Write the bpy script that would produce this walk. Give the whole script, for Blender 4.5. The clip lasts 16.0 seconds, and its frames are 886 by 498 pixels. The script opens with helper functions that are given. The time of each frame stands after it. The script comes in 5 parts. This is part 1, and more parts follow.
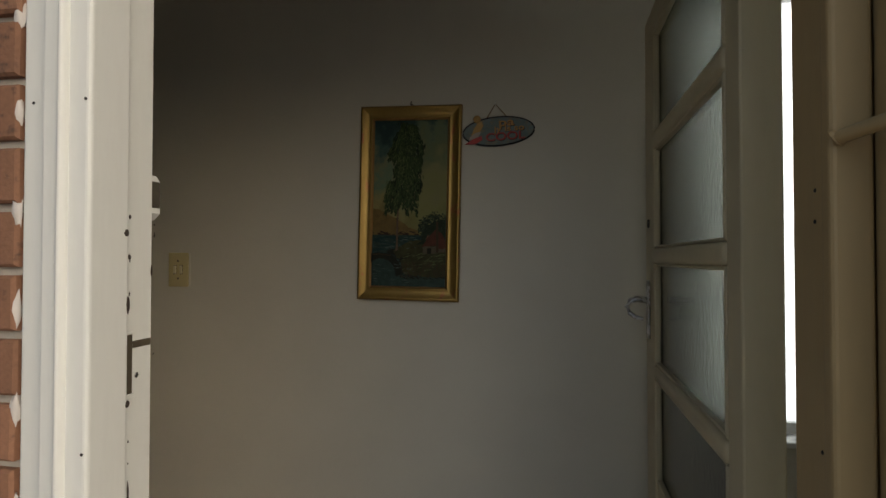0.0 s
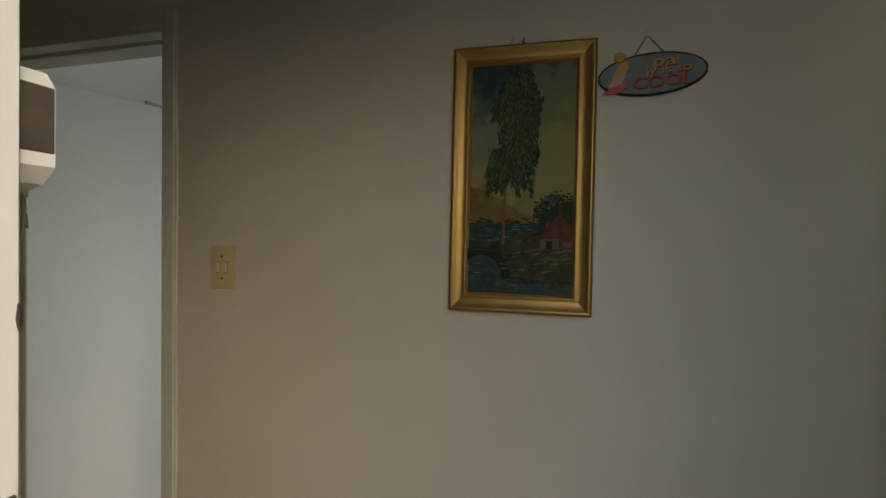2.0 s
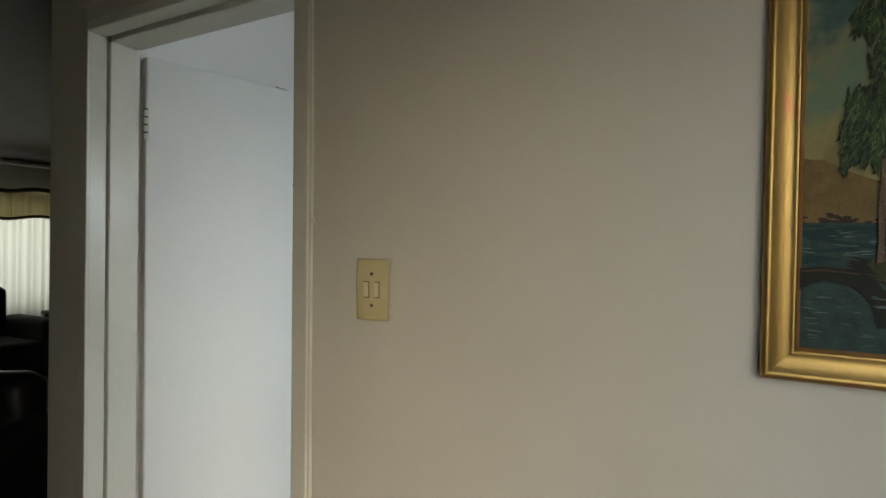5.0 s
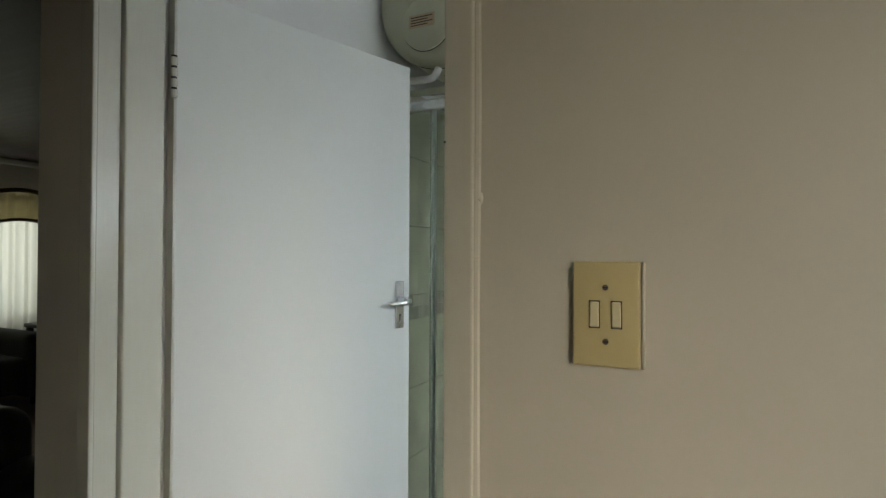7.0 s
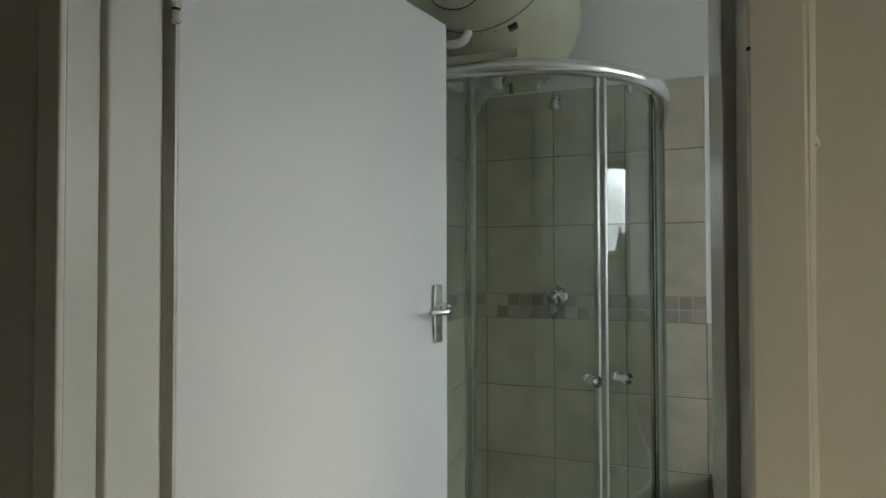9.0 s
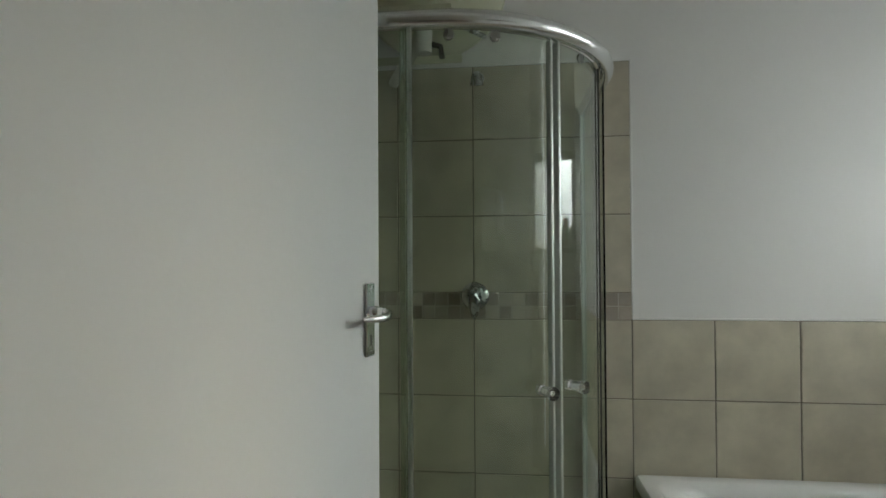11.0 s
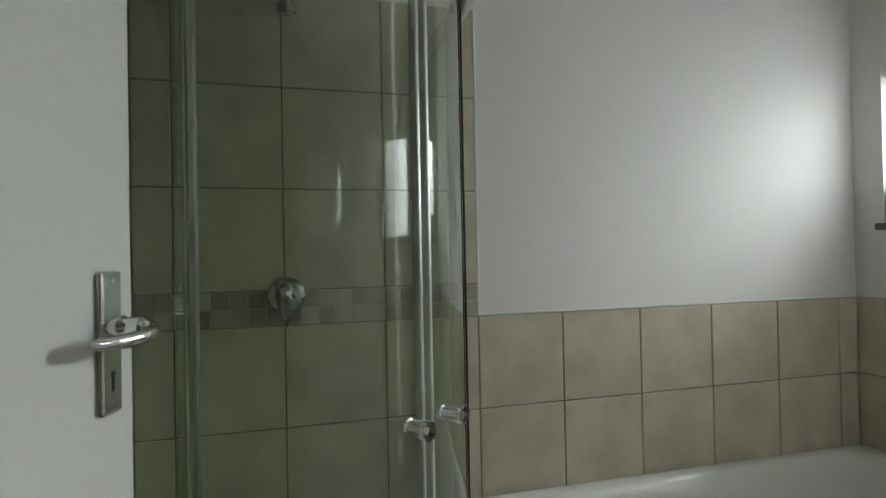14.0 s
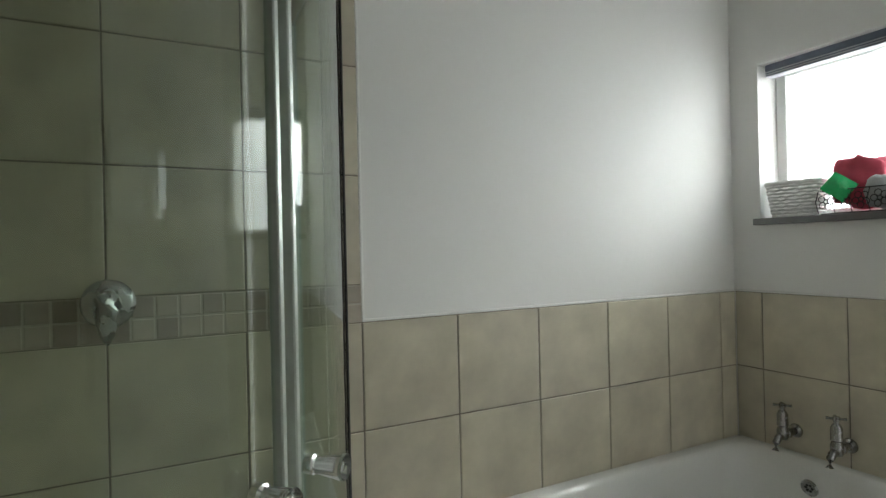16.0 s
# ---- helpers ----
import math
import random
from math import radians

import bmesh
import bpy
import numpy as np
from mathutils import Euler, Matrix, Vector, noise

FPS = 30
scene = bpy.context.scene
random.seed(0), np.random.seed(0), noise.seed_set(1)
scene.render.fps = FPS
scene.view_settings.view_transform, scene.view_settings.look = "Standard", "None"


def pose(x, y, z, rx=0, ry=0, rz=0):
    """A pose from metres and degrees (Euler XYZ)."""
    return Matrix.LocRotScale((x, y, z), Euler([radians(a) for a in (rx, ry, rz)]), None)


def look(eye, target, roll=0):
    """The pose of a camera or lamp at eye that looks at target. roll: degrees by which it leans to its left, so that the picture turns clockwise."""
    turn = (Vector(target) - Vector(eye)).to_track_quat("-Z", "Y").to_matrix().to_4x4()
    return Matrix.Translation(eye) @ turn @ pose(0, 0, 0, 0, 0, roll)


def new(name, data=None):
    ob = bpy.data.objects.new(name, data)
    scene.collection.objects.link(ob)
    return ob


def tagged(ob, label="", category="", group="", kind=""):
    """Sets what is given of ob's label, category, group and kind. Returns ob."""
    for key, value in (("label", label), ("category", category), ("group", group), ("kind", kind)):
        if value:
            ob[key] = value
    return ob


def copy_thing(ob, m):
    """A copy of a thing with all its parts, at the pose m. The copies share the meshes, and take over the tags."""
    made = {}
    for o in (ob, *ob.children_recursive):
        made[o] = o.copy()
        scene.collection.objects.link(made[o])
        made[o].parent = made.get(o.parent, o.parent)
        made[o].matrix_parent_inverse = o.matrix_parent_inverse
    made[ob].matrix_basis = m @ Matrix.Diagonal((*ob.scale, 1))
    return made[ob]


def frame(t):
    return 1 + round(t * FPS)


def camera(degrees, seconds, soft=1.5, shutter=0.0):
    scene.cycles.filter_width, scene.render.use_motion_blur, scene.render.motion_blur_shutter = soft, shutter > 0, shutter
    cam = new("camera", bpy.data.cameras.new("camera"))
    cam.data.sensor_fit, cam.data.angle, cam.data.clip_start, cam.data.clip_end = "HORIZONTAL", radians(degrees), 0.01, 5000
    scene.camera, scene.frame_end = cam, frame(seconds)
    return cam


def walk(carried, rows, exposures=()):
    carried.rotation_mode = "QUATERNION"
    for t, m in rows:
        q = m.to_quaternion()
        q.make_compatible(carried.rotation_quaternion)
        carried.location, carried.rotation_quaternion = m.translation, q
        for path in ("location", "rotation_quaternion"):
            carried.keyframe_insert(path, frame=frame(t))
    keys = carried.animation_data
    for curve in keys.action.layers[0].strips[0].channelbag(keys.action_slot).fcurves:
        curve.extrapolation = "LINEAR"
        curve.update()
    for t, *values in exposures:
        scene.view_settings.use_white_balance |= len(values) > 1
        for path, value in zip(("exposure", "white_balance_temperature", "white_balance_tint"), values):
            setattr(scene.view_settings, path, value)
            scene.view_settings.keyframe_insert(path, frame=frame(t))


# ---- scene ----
cam = camera(77.7, 16.0)
PATH = [
    (0, (0.092, 0.411, 1.347), (-0.23, 2.384, 1.384), 0.0),
    (0.5, (0.038, 0.55, 1.338), (-0.311, 2.519, 1.375), -0.0),
    (1, (-0.007, 0.706, 1.345), (-0.411, 2.664, 1.384), 0.1),
    (1.5, (-0.071, 0.819, 1.341), (-0.55, 2.76, 1.377), 0.3),
    (2, (-0.156, 0.918, 1.369), (-0.7, 2.842, 1.365), 0.2),
    (2.5, (-0.223, 1.014, 1.386), (-0.852, 2.912, 1.376), 0.2),
    (3, (-0.268, 1.099, 1.394), (-0.984, 2.966, 1.386), 0.2),
    (3.5, (-0.337, 1.189, 1.377), (-1.123, 3.028, 1.385), 0.4),
    (4, (-0.408, 1.285, 1.385), (-1.251, 3.098, 1.402), 0.6),
    (4.5, (-0.48, 1.329, 1.383), (-1.371, 3.12, 1.399), 0.6),
    (5, (-0.594, 1.39, 1.391), (-1.52, 3.162, 1.399), 0.4),
    (7.3, (-1.234, 1.693, 1.372), (-2.11, 3.49, 1.406), 0.2),
    (7.5, (-1.276, 1.707, 1.367), (-2.139, 3.511, 1.403), 0.3),
    (8, (-1.398, 1.76, 1.356), (-2.22, 3.583, 1.397), 0.2),
    (8.2, (-1.449, 1.779, 1.359), (-2.246, 3.613, 1.401), 0.1),
    (10.3, (-1.779, 1.997, 1.364), (-2.16, 3.96, 1.394), -0.1),
    (10.5, (-1.8, 2.027, 1.361), (-2.133, 3.999, 1.389), -0.1),
    (11, (-1.845, 2.111, 1.351), (-2.06, 4.099, 1.381), -0.3),
    (11.5, (-1.89, 2.193, 1.35), (-1.98, 4.191, 1.38), -0.4),
    (12, (-1.934, 2.267, 1.339), (-1.889, 4.266, 1.367), -0.6),
    (12.5, (-1.95, 2.343, 1.323), (-1.775, 4.335, 1.351), -0.7),
    (13, (-1.967, 2.45, 1.309), (-1.659, 4.426, 1.334), -0.8),
    (13.5, (-1.963, 2.531, 1.304), (-1.533, 4.484, 1.331), -1.0),
    (14, (-1.933, 2.589, 1.307), (-1.407, 4.518, 1.329), -1.1),
    (14.5, (-1.898, 2.653, 1.299), (-1.292, 4.559, 1.321), -1.2),
    (15, (-1.887, 2.734, 1.318), (-1.172, 4.602, 1.324), -1.2),
    (15.5, (-1.872, 2.794, 1.312), (-1.052, 4.618, 1.315), -1.2),
    (16, (-1.852, 2.833, 1.301), (-0.932, 4.609, 1.306), -1.3),
]
walk(cam, [(t, look(eye, aim, roll)) for t, eye, aim, roll in PATH], [(0.0, -0.9, 6500, 10), (0.5, -0.75, 6500, 10), (1.5, -0.42, 6600, 9), (3.5, 0.40, 6350, 8), (5.0, 0.55, 6050, 7), (8.0, 0.45, 6050, 6), (10.5, 0.15, 6450, 5), (13.5, 0.1, 6450, 5), (16.0, 0.4, 6450, 6)])

# ---- world, sun, window light, exposure ----
world = bpy.data.worlds.new("overcast_sky")
scene.world = world
world.use_nodes = True
wn, wl = world.node_tree.nodes, world.node_tree.links
sky = wn.new("ShaderNodeTexSky")
sky.sky_type, sky.sun_disc = "NISHITA", False
sky.sun_elevation, sky.sun_rotation = radians(24), radians(134)
sky.air_density, sky.dust_density = 1.0, 4.0
wl.new(sky.outputs[0], wn["Background"].inputs[0])
wn["Background"].inputs[1].default_value = 0.15


def lamp(name, kind, m, power, color=(1, 1, 1), size=(1, 1), angle=0.0):
    data = bpy.data.lights.new(name, kind)
    data.energy, data.color = power, color
    if kind == "AREA":
        data.shape, data.size, data.size_y = "RECTANGLE", size[0], size[1]
    else:
        data.angle = radians(angle)
    ob = new(name, data)
    ob.matrix_world = m
    return ob


# veiled sun from the right of the porch
lamp("sun", "SUN", look((3.5, -3.6, 1.85), (-0.6, 1.9, 1.5)), 2.2, (0.94, 0.98, 1.0), angle=95)
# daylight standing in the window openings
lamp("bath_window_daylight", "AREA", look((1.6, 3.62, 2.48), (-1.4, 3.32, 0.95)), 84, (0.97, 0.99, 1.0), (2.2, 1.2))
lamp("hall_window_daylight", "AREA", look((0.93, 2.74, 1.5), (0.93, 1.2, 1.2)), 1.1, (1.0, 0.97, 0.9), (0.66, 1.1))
lamp("lounge_window_daylight", "AREA", look((-8.35, 4.1, 1.45), (-5, 4.0, 1.2)), 9, (1.0, 0.98, 0.94), (2.4, 1.4))

# ---- materials ----


def nodes_of(name):
    m = bpy.data.materials.new(name)
    m.use_nodes = True
    nt = m.node_tree
    return m, nt, nt.nodes["Principled BSDF"]


def shade(c, k):
    return (min(c[0] * k, 1), min(c[1] * k, 1), min(c[2] * k, 1), 1)


def surface(name, color, rough=0.5, metal=0.0, stain=0.12, stain_size=0.5, grain=0.06, grain_size=0.01, bump=0.15, bump_size=0.008,
            spread=0.0, coat=0.0, dirt=None, dirt_at=0.62, stretch=(1, 1, 1), patchy=0.1):
    """A worn surface: broad stains, fine grain, relief; spread varies it from object to object; dirt is a second colour in patches."""
    m, nt, p = nodes_of(name)
    n, l = nt.nodes, nt.links
    tc = n.new("ShaderNodeTexCoord")
    mp = n.new("ShaderNodeMapping")
    mp.inputs["Scale"].default_value = stretch
    l.new(tc.outputs["Object"], mp.inputs[0])
    info = n.new("ShaderNodeObjectInfo")
    add = n.new("ShaderNodeVectorMath")
    add.operation = "ADD"
    far = n.new("ShaderNodeMath")
    far.operation, far.inputs[1].default_value = "MULTIPLY", 37.0 if spread else 0.0
    l.new(info.outputs["Random"], far.inputs[0])
    l.new(mp.outputs[0], add.inputs[0])
    l.new(far.outputs[0], add.inputs[1])

    def tex(size, detail):
        t = n.new("ShaderNodeTexNoise")
        t.inputs["Scale"].default_value, t.inputs["Detail"].default_value = 1.0 / size, detail
        l.new(add.outputs[0], t.inputs["Vector"])
        return t

    big, small = tex(stain_size, 4), tex(grain_size, 3)

    def mix(fac, a, b):
        x = n.new("ShaderNodeMix")
        x.data_type = "RGBA"
        for s, v in ((x.inputs[0], fac), (x.inputs[6], a), (x.inputs[7], b)):
            if hasattr(v, "is_linked"):
                l.new(v, s)
            else:
                s.default_value = v
        return x.outputs[2]

    c = mix(big.outputs[0], shade(color, 1 - stain), shade(color, 1 + stain))
    g = mix(small.outputs[0], shade((1, 1, 1), 1 - grain), (1, 1, 1, 1))
    mul = n.new("ShaderNodeMix")
    mul.data_type, mul.blend_type = "RGBA", "MULTIPLY"
    mul.inputs[0].default_value = 1
    l.new(c, mul.inputs[6])
    l.new(g, mul.inputs[7])
    c = mul.outputs[2]
    if dirt:
        r = n.new("ShaderNodeValToRGB")
        r.color_ramp.elements[0].position, r.color_ramp.elements[1].position = dirt_at, dirt_at + 0.12
        l.new(tex(stain_size * 0.35, 6).outputs[0], r.inputs[0])
        c = mix(r.outputs[0], c, (*dirt, 1))
    if spread:
        h = n.new("ShaderNodeHueSaturation")
        v = n.new("ShaderNodeMapRange")
        v.inputs["To Min"].default_value, v.inputs["To Max"].default_value = 1 - spread, 1 + spread
        l.new(info.outputs["Random"], v.inputs[0])
        l.new(v.outputs[0], h.inputs["Value"])
        l.new(c, h.inputs["Color"])
        c = h.outputs[0]
    l.new(c, p.inputs["Base Color"])
    rr = n.new("ShaderNodeMapRange")
    rr.inputs["To Min"].default_value, rr.inputs["To Max"].default_value = max(rough - patchy, 0.02), min(rough + patchy, 1)
    l.new(big.outputs[0], rr.inputs[0])
    l.new(rr.outputs[0], p.inputs["Roughness"])
    p.inputs["Metallic"].default_value = metal
    p.inputs["Coat Weight"].default_value = coat
    if bump:
        b = n.new("ShaderNodeBump")
        b.inputs["Strength"].default_value, b.inputs["Distance"].default_value = bump, 0.002
        l.new(tex(bump_size, 3).outputs[0], b.inputs["Height"])
        l.new(b.outputs[0], p.inputs["Normal"])
    return m


def glass(name, color, rough=0.0, relief=0.0, relief_size=0.01):
    m, nt, p = nodes_of(name)
    p.inputs["Base Color"].default_value = (*color, 1)
    p.inputs["Transmission Weight"].default_value = 1.0
    p.inputs["Roughness"].default_value = rough
    p.inputs["IOR"].default_value = 1.45
    if relief:
        n, l = nt.nodes, nt.links
        tc, t, b = n.new("ShaderNodeTexCoord"), n.new("ShaderNodeTexVoronoi"), n.new("ShaderNodeBump")
        t.feature = "SMOOTH_F1"
        t.inputs["Scale"].default_value = 1 / relief_size
        l.new(tc.outputs["Object"], t.inputs["Vector"])
        l.new(t.outputs["Distance"], b.inputs["Height"])
        b.inputs["Strength"].default_value, b.inputs["Distance"].default_value = relief, 0.003
        l.new(b.outputs[0], p.inputs["Normal"])
    return m


M_HALL = surface("hall_wall_paint", (0.60, 0.575, 0.495), 0.55, stain=0.10, stain_size=0.35, grain=0.03, bump=0.12, bump_size=0.02)
M_BATH = surface("bathroom_wall_paint", (0.80, 0.79, 0.765), 0.6, stain=0.025, stain_size=0.8, grain=0.02, bump=0.1, bump_size=0.015)
M_CEIL = surface("white_ceiling_paint", (0.78, 0.77, 0.74), 0.7, stain=0.03)
M_WOODCEIL = surface("dark_timber_ceiling", (0.055, 0.034, 0.022), 0.5, stain=0.3, stretch=(1, 12, 1))
M_LOUNGE = surface("lounge_wall_paint", (0.55, 0.53, 0.46), 0.7, stain=0.05)
M_FLOOR = surface("red_brown_floor", (0.12, 0.062, 0.045), 0.35, stain=0.25, stain_size=0.3)
M_BFLOOR = surface("bathroom_floor_tile", (0.36, 0.32, 0.25), 0.3, stain=0.1)
M_GLOSS = surface("cream_gloss_paint", (0.66, 0.645, 0.56), 0.26, stain=0.04, grain=0.05, grain_size=0.006, bump=0.14, bump_size=0.012, coat=0.15, stretch=(1, 1, 0.12))
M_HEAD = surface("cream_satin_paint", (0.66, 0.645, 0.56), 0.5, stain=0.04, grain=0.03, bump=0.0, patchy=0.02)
M_DOOR = surface("white_door_paint", (0.75, 0.755, 0.725), 0.5, stain=0.03, stain_size=0.4, grain=0.03, bump=0.12, bump_size=0.015)
M_EXT = surface("weathered_white_paint", (0.82, 0.83, 0.79), 0.5, stain=0.05, grain=0.06, bump=0.3, bump_size=0.02, stretch=(1, 1, 0.2),
                dirt=(0.52, 0.46, 0.38), dirt_at=0.66)
M_TAN = surface("tan_frame_colour", (0.41, 0.30, 0.145), 0.5, stain=0.1, grain=0.1, bump=0.3, bump_size=0.02, stretch=(1, 1, 0.2))
M_ENTRY = surface("beige_door_paint", (0.56, 0.495, 0.325), 0.4, stain=0.07, grain=0.08, bump=0.25, bump_size=0.015, stretch=(1, 1, 0.2))
M_KEEP = surface("rusted_olive_steel", (0.085, 0.070, 0.045), 0.6, stain=0.4, stain_size=0.02, bump=0.2)
M_TAPCHROME = surface("limescaled_chrome", (0.36, 0.36, 0.35), 0.24, 1.0, stain=0.3, stain_size=0.02, bump=0.1)
M_BARE = surface("chipped_bare_wood", (0.045, 0.032, 0.024), 0.8, stain=0.3)
M_STEEL = surface("rusty_dark_steel", (0.13, 0.11, 0.085), 0.55, 0.4, stain=0.4, stain_size=0.02)
M_CHROME = surface("chrome", (0.82, 0.83, 0.84), 0.13, 1.0, stain=0.05, stain_size=0.05, bump=0.0)
M_MIRROR = surface("silvered_mirror", (0.88, 0.90, 0.89), 0.03, 1.0, stain=0.02, bump=0.0, patchy=0.01)
M_CHROMEDULL = surface("dull_chrome", (0.45, 0.45, 0.44), 0.27, 1.0, stain=0.15, stain_size=0.03, bump=0.06)
M_PROFILE = surface("satin_aluminium_profile", (0.56, 0.60, 0.56), 0.4, 0.45, stain=0.05, stain_size=0.2, bump=0.0)
M_ALU = surface("bright_aluminium", (0.78, 0.79, 0.79), 0.22, 1.0, stain=0.06, stain_size=0.1, bump=0.0)
M_TILE = surface("beige_wall_tile", (0.55, 0.502, 0.39), 0.3, stain=0.34, stain_size=0.13, grain=0.05, grain_size=0.02, bump=0.0,
                 spread=0.03, patchy=0.02)
M_MOSAIC = surface("stone_mosaic_tile", (0.45, 0.395, 0.325), 0.38, stain=0.2, stain_size=0.05, spread=0.34, bump=0.2)
M_GROUT = surface("grey_brown_grout", (0.24, 0.21, 0.17), 0.85, stain=0.2, stain_size=0.1, bump=0.3, bump_size=0.004)
M_GROUTPALE = surface("pale_mosaic_grout", (0.52, 0.48, 0.40), 0.85, stain=0.2, stain_size=0.1, bump=0.3, bump_size=0.004)
M_BRICK = surface("red_clay_brick", (0.31, 0.155, 0.09), 0.85, stain=0.25, stain_size=0.06, grain=0.3, grain_size=0.006, bump=0.6, bump_size=0.006,
                  spread=0.2, dirt=(0.10, 0.06, 0.045), dirt_at=0.6)
M_MORTAR = surface("pale_mortar", (0.50, 0.46, 0.40), 0.9, stain=0.15, stain_size=0.05, bump=0.8, bump_size=0.006)
M_PLASTER = surface("plaster_smear", (0.66, 0.62, 0.58), 0.9, stain=0.1, bump=0.6, bump_size=0.006)
M_GOLD = surface("worn_gold_leaf", (0.38, 0.25, 0.075), 0.38, 0.8, stain=0.22, stain_size=0.08, grain=0.15, bump=0.2, bump_size=0.01,
                 dirt=(0.40, 0.16, 0.075), dirt_at=0.60, stretch=(1, 1, 0.6))
M_GOLDIN = surface("red_gold_sight_edge", (0.50, 0.27, 0.10), 0.42, 0.6, stain=0.25, stain_size=0.05)
M_IVORY = surface("aged_ivory_plastic", (0.58, 0.50, 0.26), 0.35, stain=0.05, stain_size=0.05, bump=0.03)
M_IVORYD = surface("yellowed_rocker_plastic", (0.66, 0.60, 0.40), 0.3, stain=0.05, bump=0.0)
M_BLACK = surface("black_gap", (0.012, 0.011, 0.01), 0.7, bump=0.0)
M_ENAMEL = surface("white_bath_enamel", (0.80, 0.795, 0.76), 0.12, stain=0.02, stain_size=0.3, bump=0.0, coat=0.5)
M_GEYSER = surface("cream_enamelled_steel", (0.60, 0.60, 0.44), 0.35, stain=0.06, stain_size=0.15, dirt=(0.42, 0.36, 0.24), dirt_at=0.72, bump=0.04)
M_PVC = surface("white_plastic_pipe", (0.68, 0.66, 0.60), 0.4, stain=0.08, stain_size=0.05)
M_PAPERTAG = surface("faded_paper_label", (0.60, 0.47, 0.30), 0.8, stain=0.1, stain_size=0.03)
M_SILL = surface("grey_slate_sill", (0.15, 0.15, 0.15), 0.45, stain=0.2, stain_size=0.1)
M_WFRAME = surface("white_window_paint", (0.78, 0.78, 0.76), 0.45, stain=0.04)
M_BLIND = surface("blue_grey_blind_slat", (0.16, 0.18, 0.24), 0.45, stain=0.1)
M_BLINDW = surface("pale_blind_slat", (0.66, 0.67, 0.70), 0.45, stain=0.05)
M_WICKER = surface("white_painted_wicker", (0.70, 0.70, 0.68), 0.7, stain=0.12, stain_size=0.02)
M_WIRE = surface("black_coated_wire", (0.015, 0.015, 0.016), 0.4, bump=0.0)
M_REDCLOTH = surface("crimson_towelling", (0.50, 0.07, 0.11), 0.9, stain=0.2, stain_size=0.03, bump=0.7, bump_size=0.004)
M_GREENBAG = surface("green_plastic_packet", (0.03, 0.45, 0.14), 0.25, stain=0.3, stain_size=0.03, bump=0.2)
M_GREYCLOTH = surface("pale_grey_cloth", (0.45, 0.45, 0.46), 0.9, stain=0.15, stain_size=0.03, bump=0.6)
M_CURTAIN = surface("cream_net_curtain", (0.66, 0.63, 0.52), 0.9, stain=0.1, stain_size=0.06, stretch=(1, 1, 0.1))
M_VALANCE = surface("gold_cream_valance", (0.50, 0.44, 0.26), 0.8, stain=0.2, stain_size=0.05)
M_BRAID = surface("brown_curtain_braid", (0.10, 0.065, 0.035), 0.8, stain=0.2)
M_SOFA = surface("charcoal_sofa_cloth", (0.05, 0.05, 0.048), 0.85, stain=0.2, stain_size=0.1)
M_LEATHER = surface("black_leather", (0.018, 0.016, 0.015), 0.32, stain=0.3, stain_size=0.05, bump=0.4, bump_size=0.006)
M_BOTTLEW = surface("white_bottle_plastic", (0.66, 0.64, 0.62), 0.35, bump=0.0)
M_BOTTLER = surface("dark_red_bottle_plastic", (0.22, 0.03, 0.03), 0.3, bump=0.0)
M_EARTH = surface("paving_ground", (0.40, 0.37, 0.33), 0.9, stain=0.2, stain_size=0.6, bump=0.5)
M_STRING = surface("twisted_brown_string", (0.28, 0.20, 0.11), 0.9)
M_FROST = glass("frosted_window_glass", (0.96, 0.98, 0.98), 0.5)
M_SHOWER = glass("greenish_shower_glass", (0.775, 0.86, 0.79))
M_OBSCURE = glass("rippled_obscure_glass", (0.205, 0.222, 0.196), 0.15, 0.26, 0.014)
M_SEAL = glass("milky_pvc_seal", (0.78, 0.82, 0.78), 0.35)
M_ACRYLIC = glass("clear_acrylic", (0.95, 0.96, 0.95), 0.02)

# the net curtain lets daylight through
for sheer, tint, share in ((M_CURTAIN, (0.62, 0.60, 0.50, 1), 0.6), (M_VALANCE, (0.45, 0.38, 0.20, 1), 0.5)):
    cn, cl = sheer.node_tree.nodes, sheer.node_tree.links
    tr, ms = cn.new("ShaderNodeBsdfTranslucent"), cn.new("ShaderNodeMixShader")
    tr.inputs[0].default_value, ms.inputs[0].default_value = tint, share
    cl.new(cn["Principled BSDF"].outputs[0], ms.inputs[1])
    cl.new(tr.outputs[0], ms.inputs[2])
    cl.new(ms.outputs[0], cn["Material Output"].inputs[0])

# ---- building helpers ----


def mesh_of(name, bm, material, smooth=None):
    me = bpy.data.meshes.new(name)
    bmesh.ops.recalc_face_normals(bm, faces=bm.faces)
    if smooth is not None:
        for fc in bm.faces:
            fc.smooth = True
        for e in bm.edges:
            if len(e.link_faces) == 2 and e.calc_face_angle(0) > radians(smooth):
                e.smooth = False
    bm.to_mesh(me)
    bm.free()
    me.materials.append(material)
    return me


def part(name, bm, material, parent=None, label="", smooth=None, m=None):
    ob = new(name, mesh_of(name, bm, material, smooth))
    if parent:
        ob.parent = parent
    if m is not None:
        ob.matrix_basis = m
    if label:
        tagged(ob, label)
    return ob


def thing(name, m, label, category, group=""):
    ob = new(name)
    ob.empty_display_size = 0.1
    ob.matrix_basis = m
    return tagged(ob, label, category, group)


def structure(name, bm, material, label, category="", smooth=None):
    return tagged(part(name, bm, material, None, "", smooth), label, category, kind="structure")


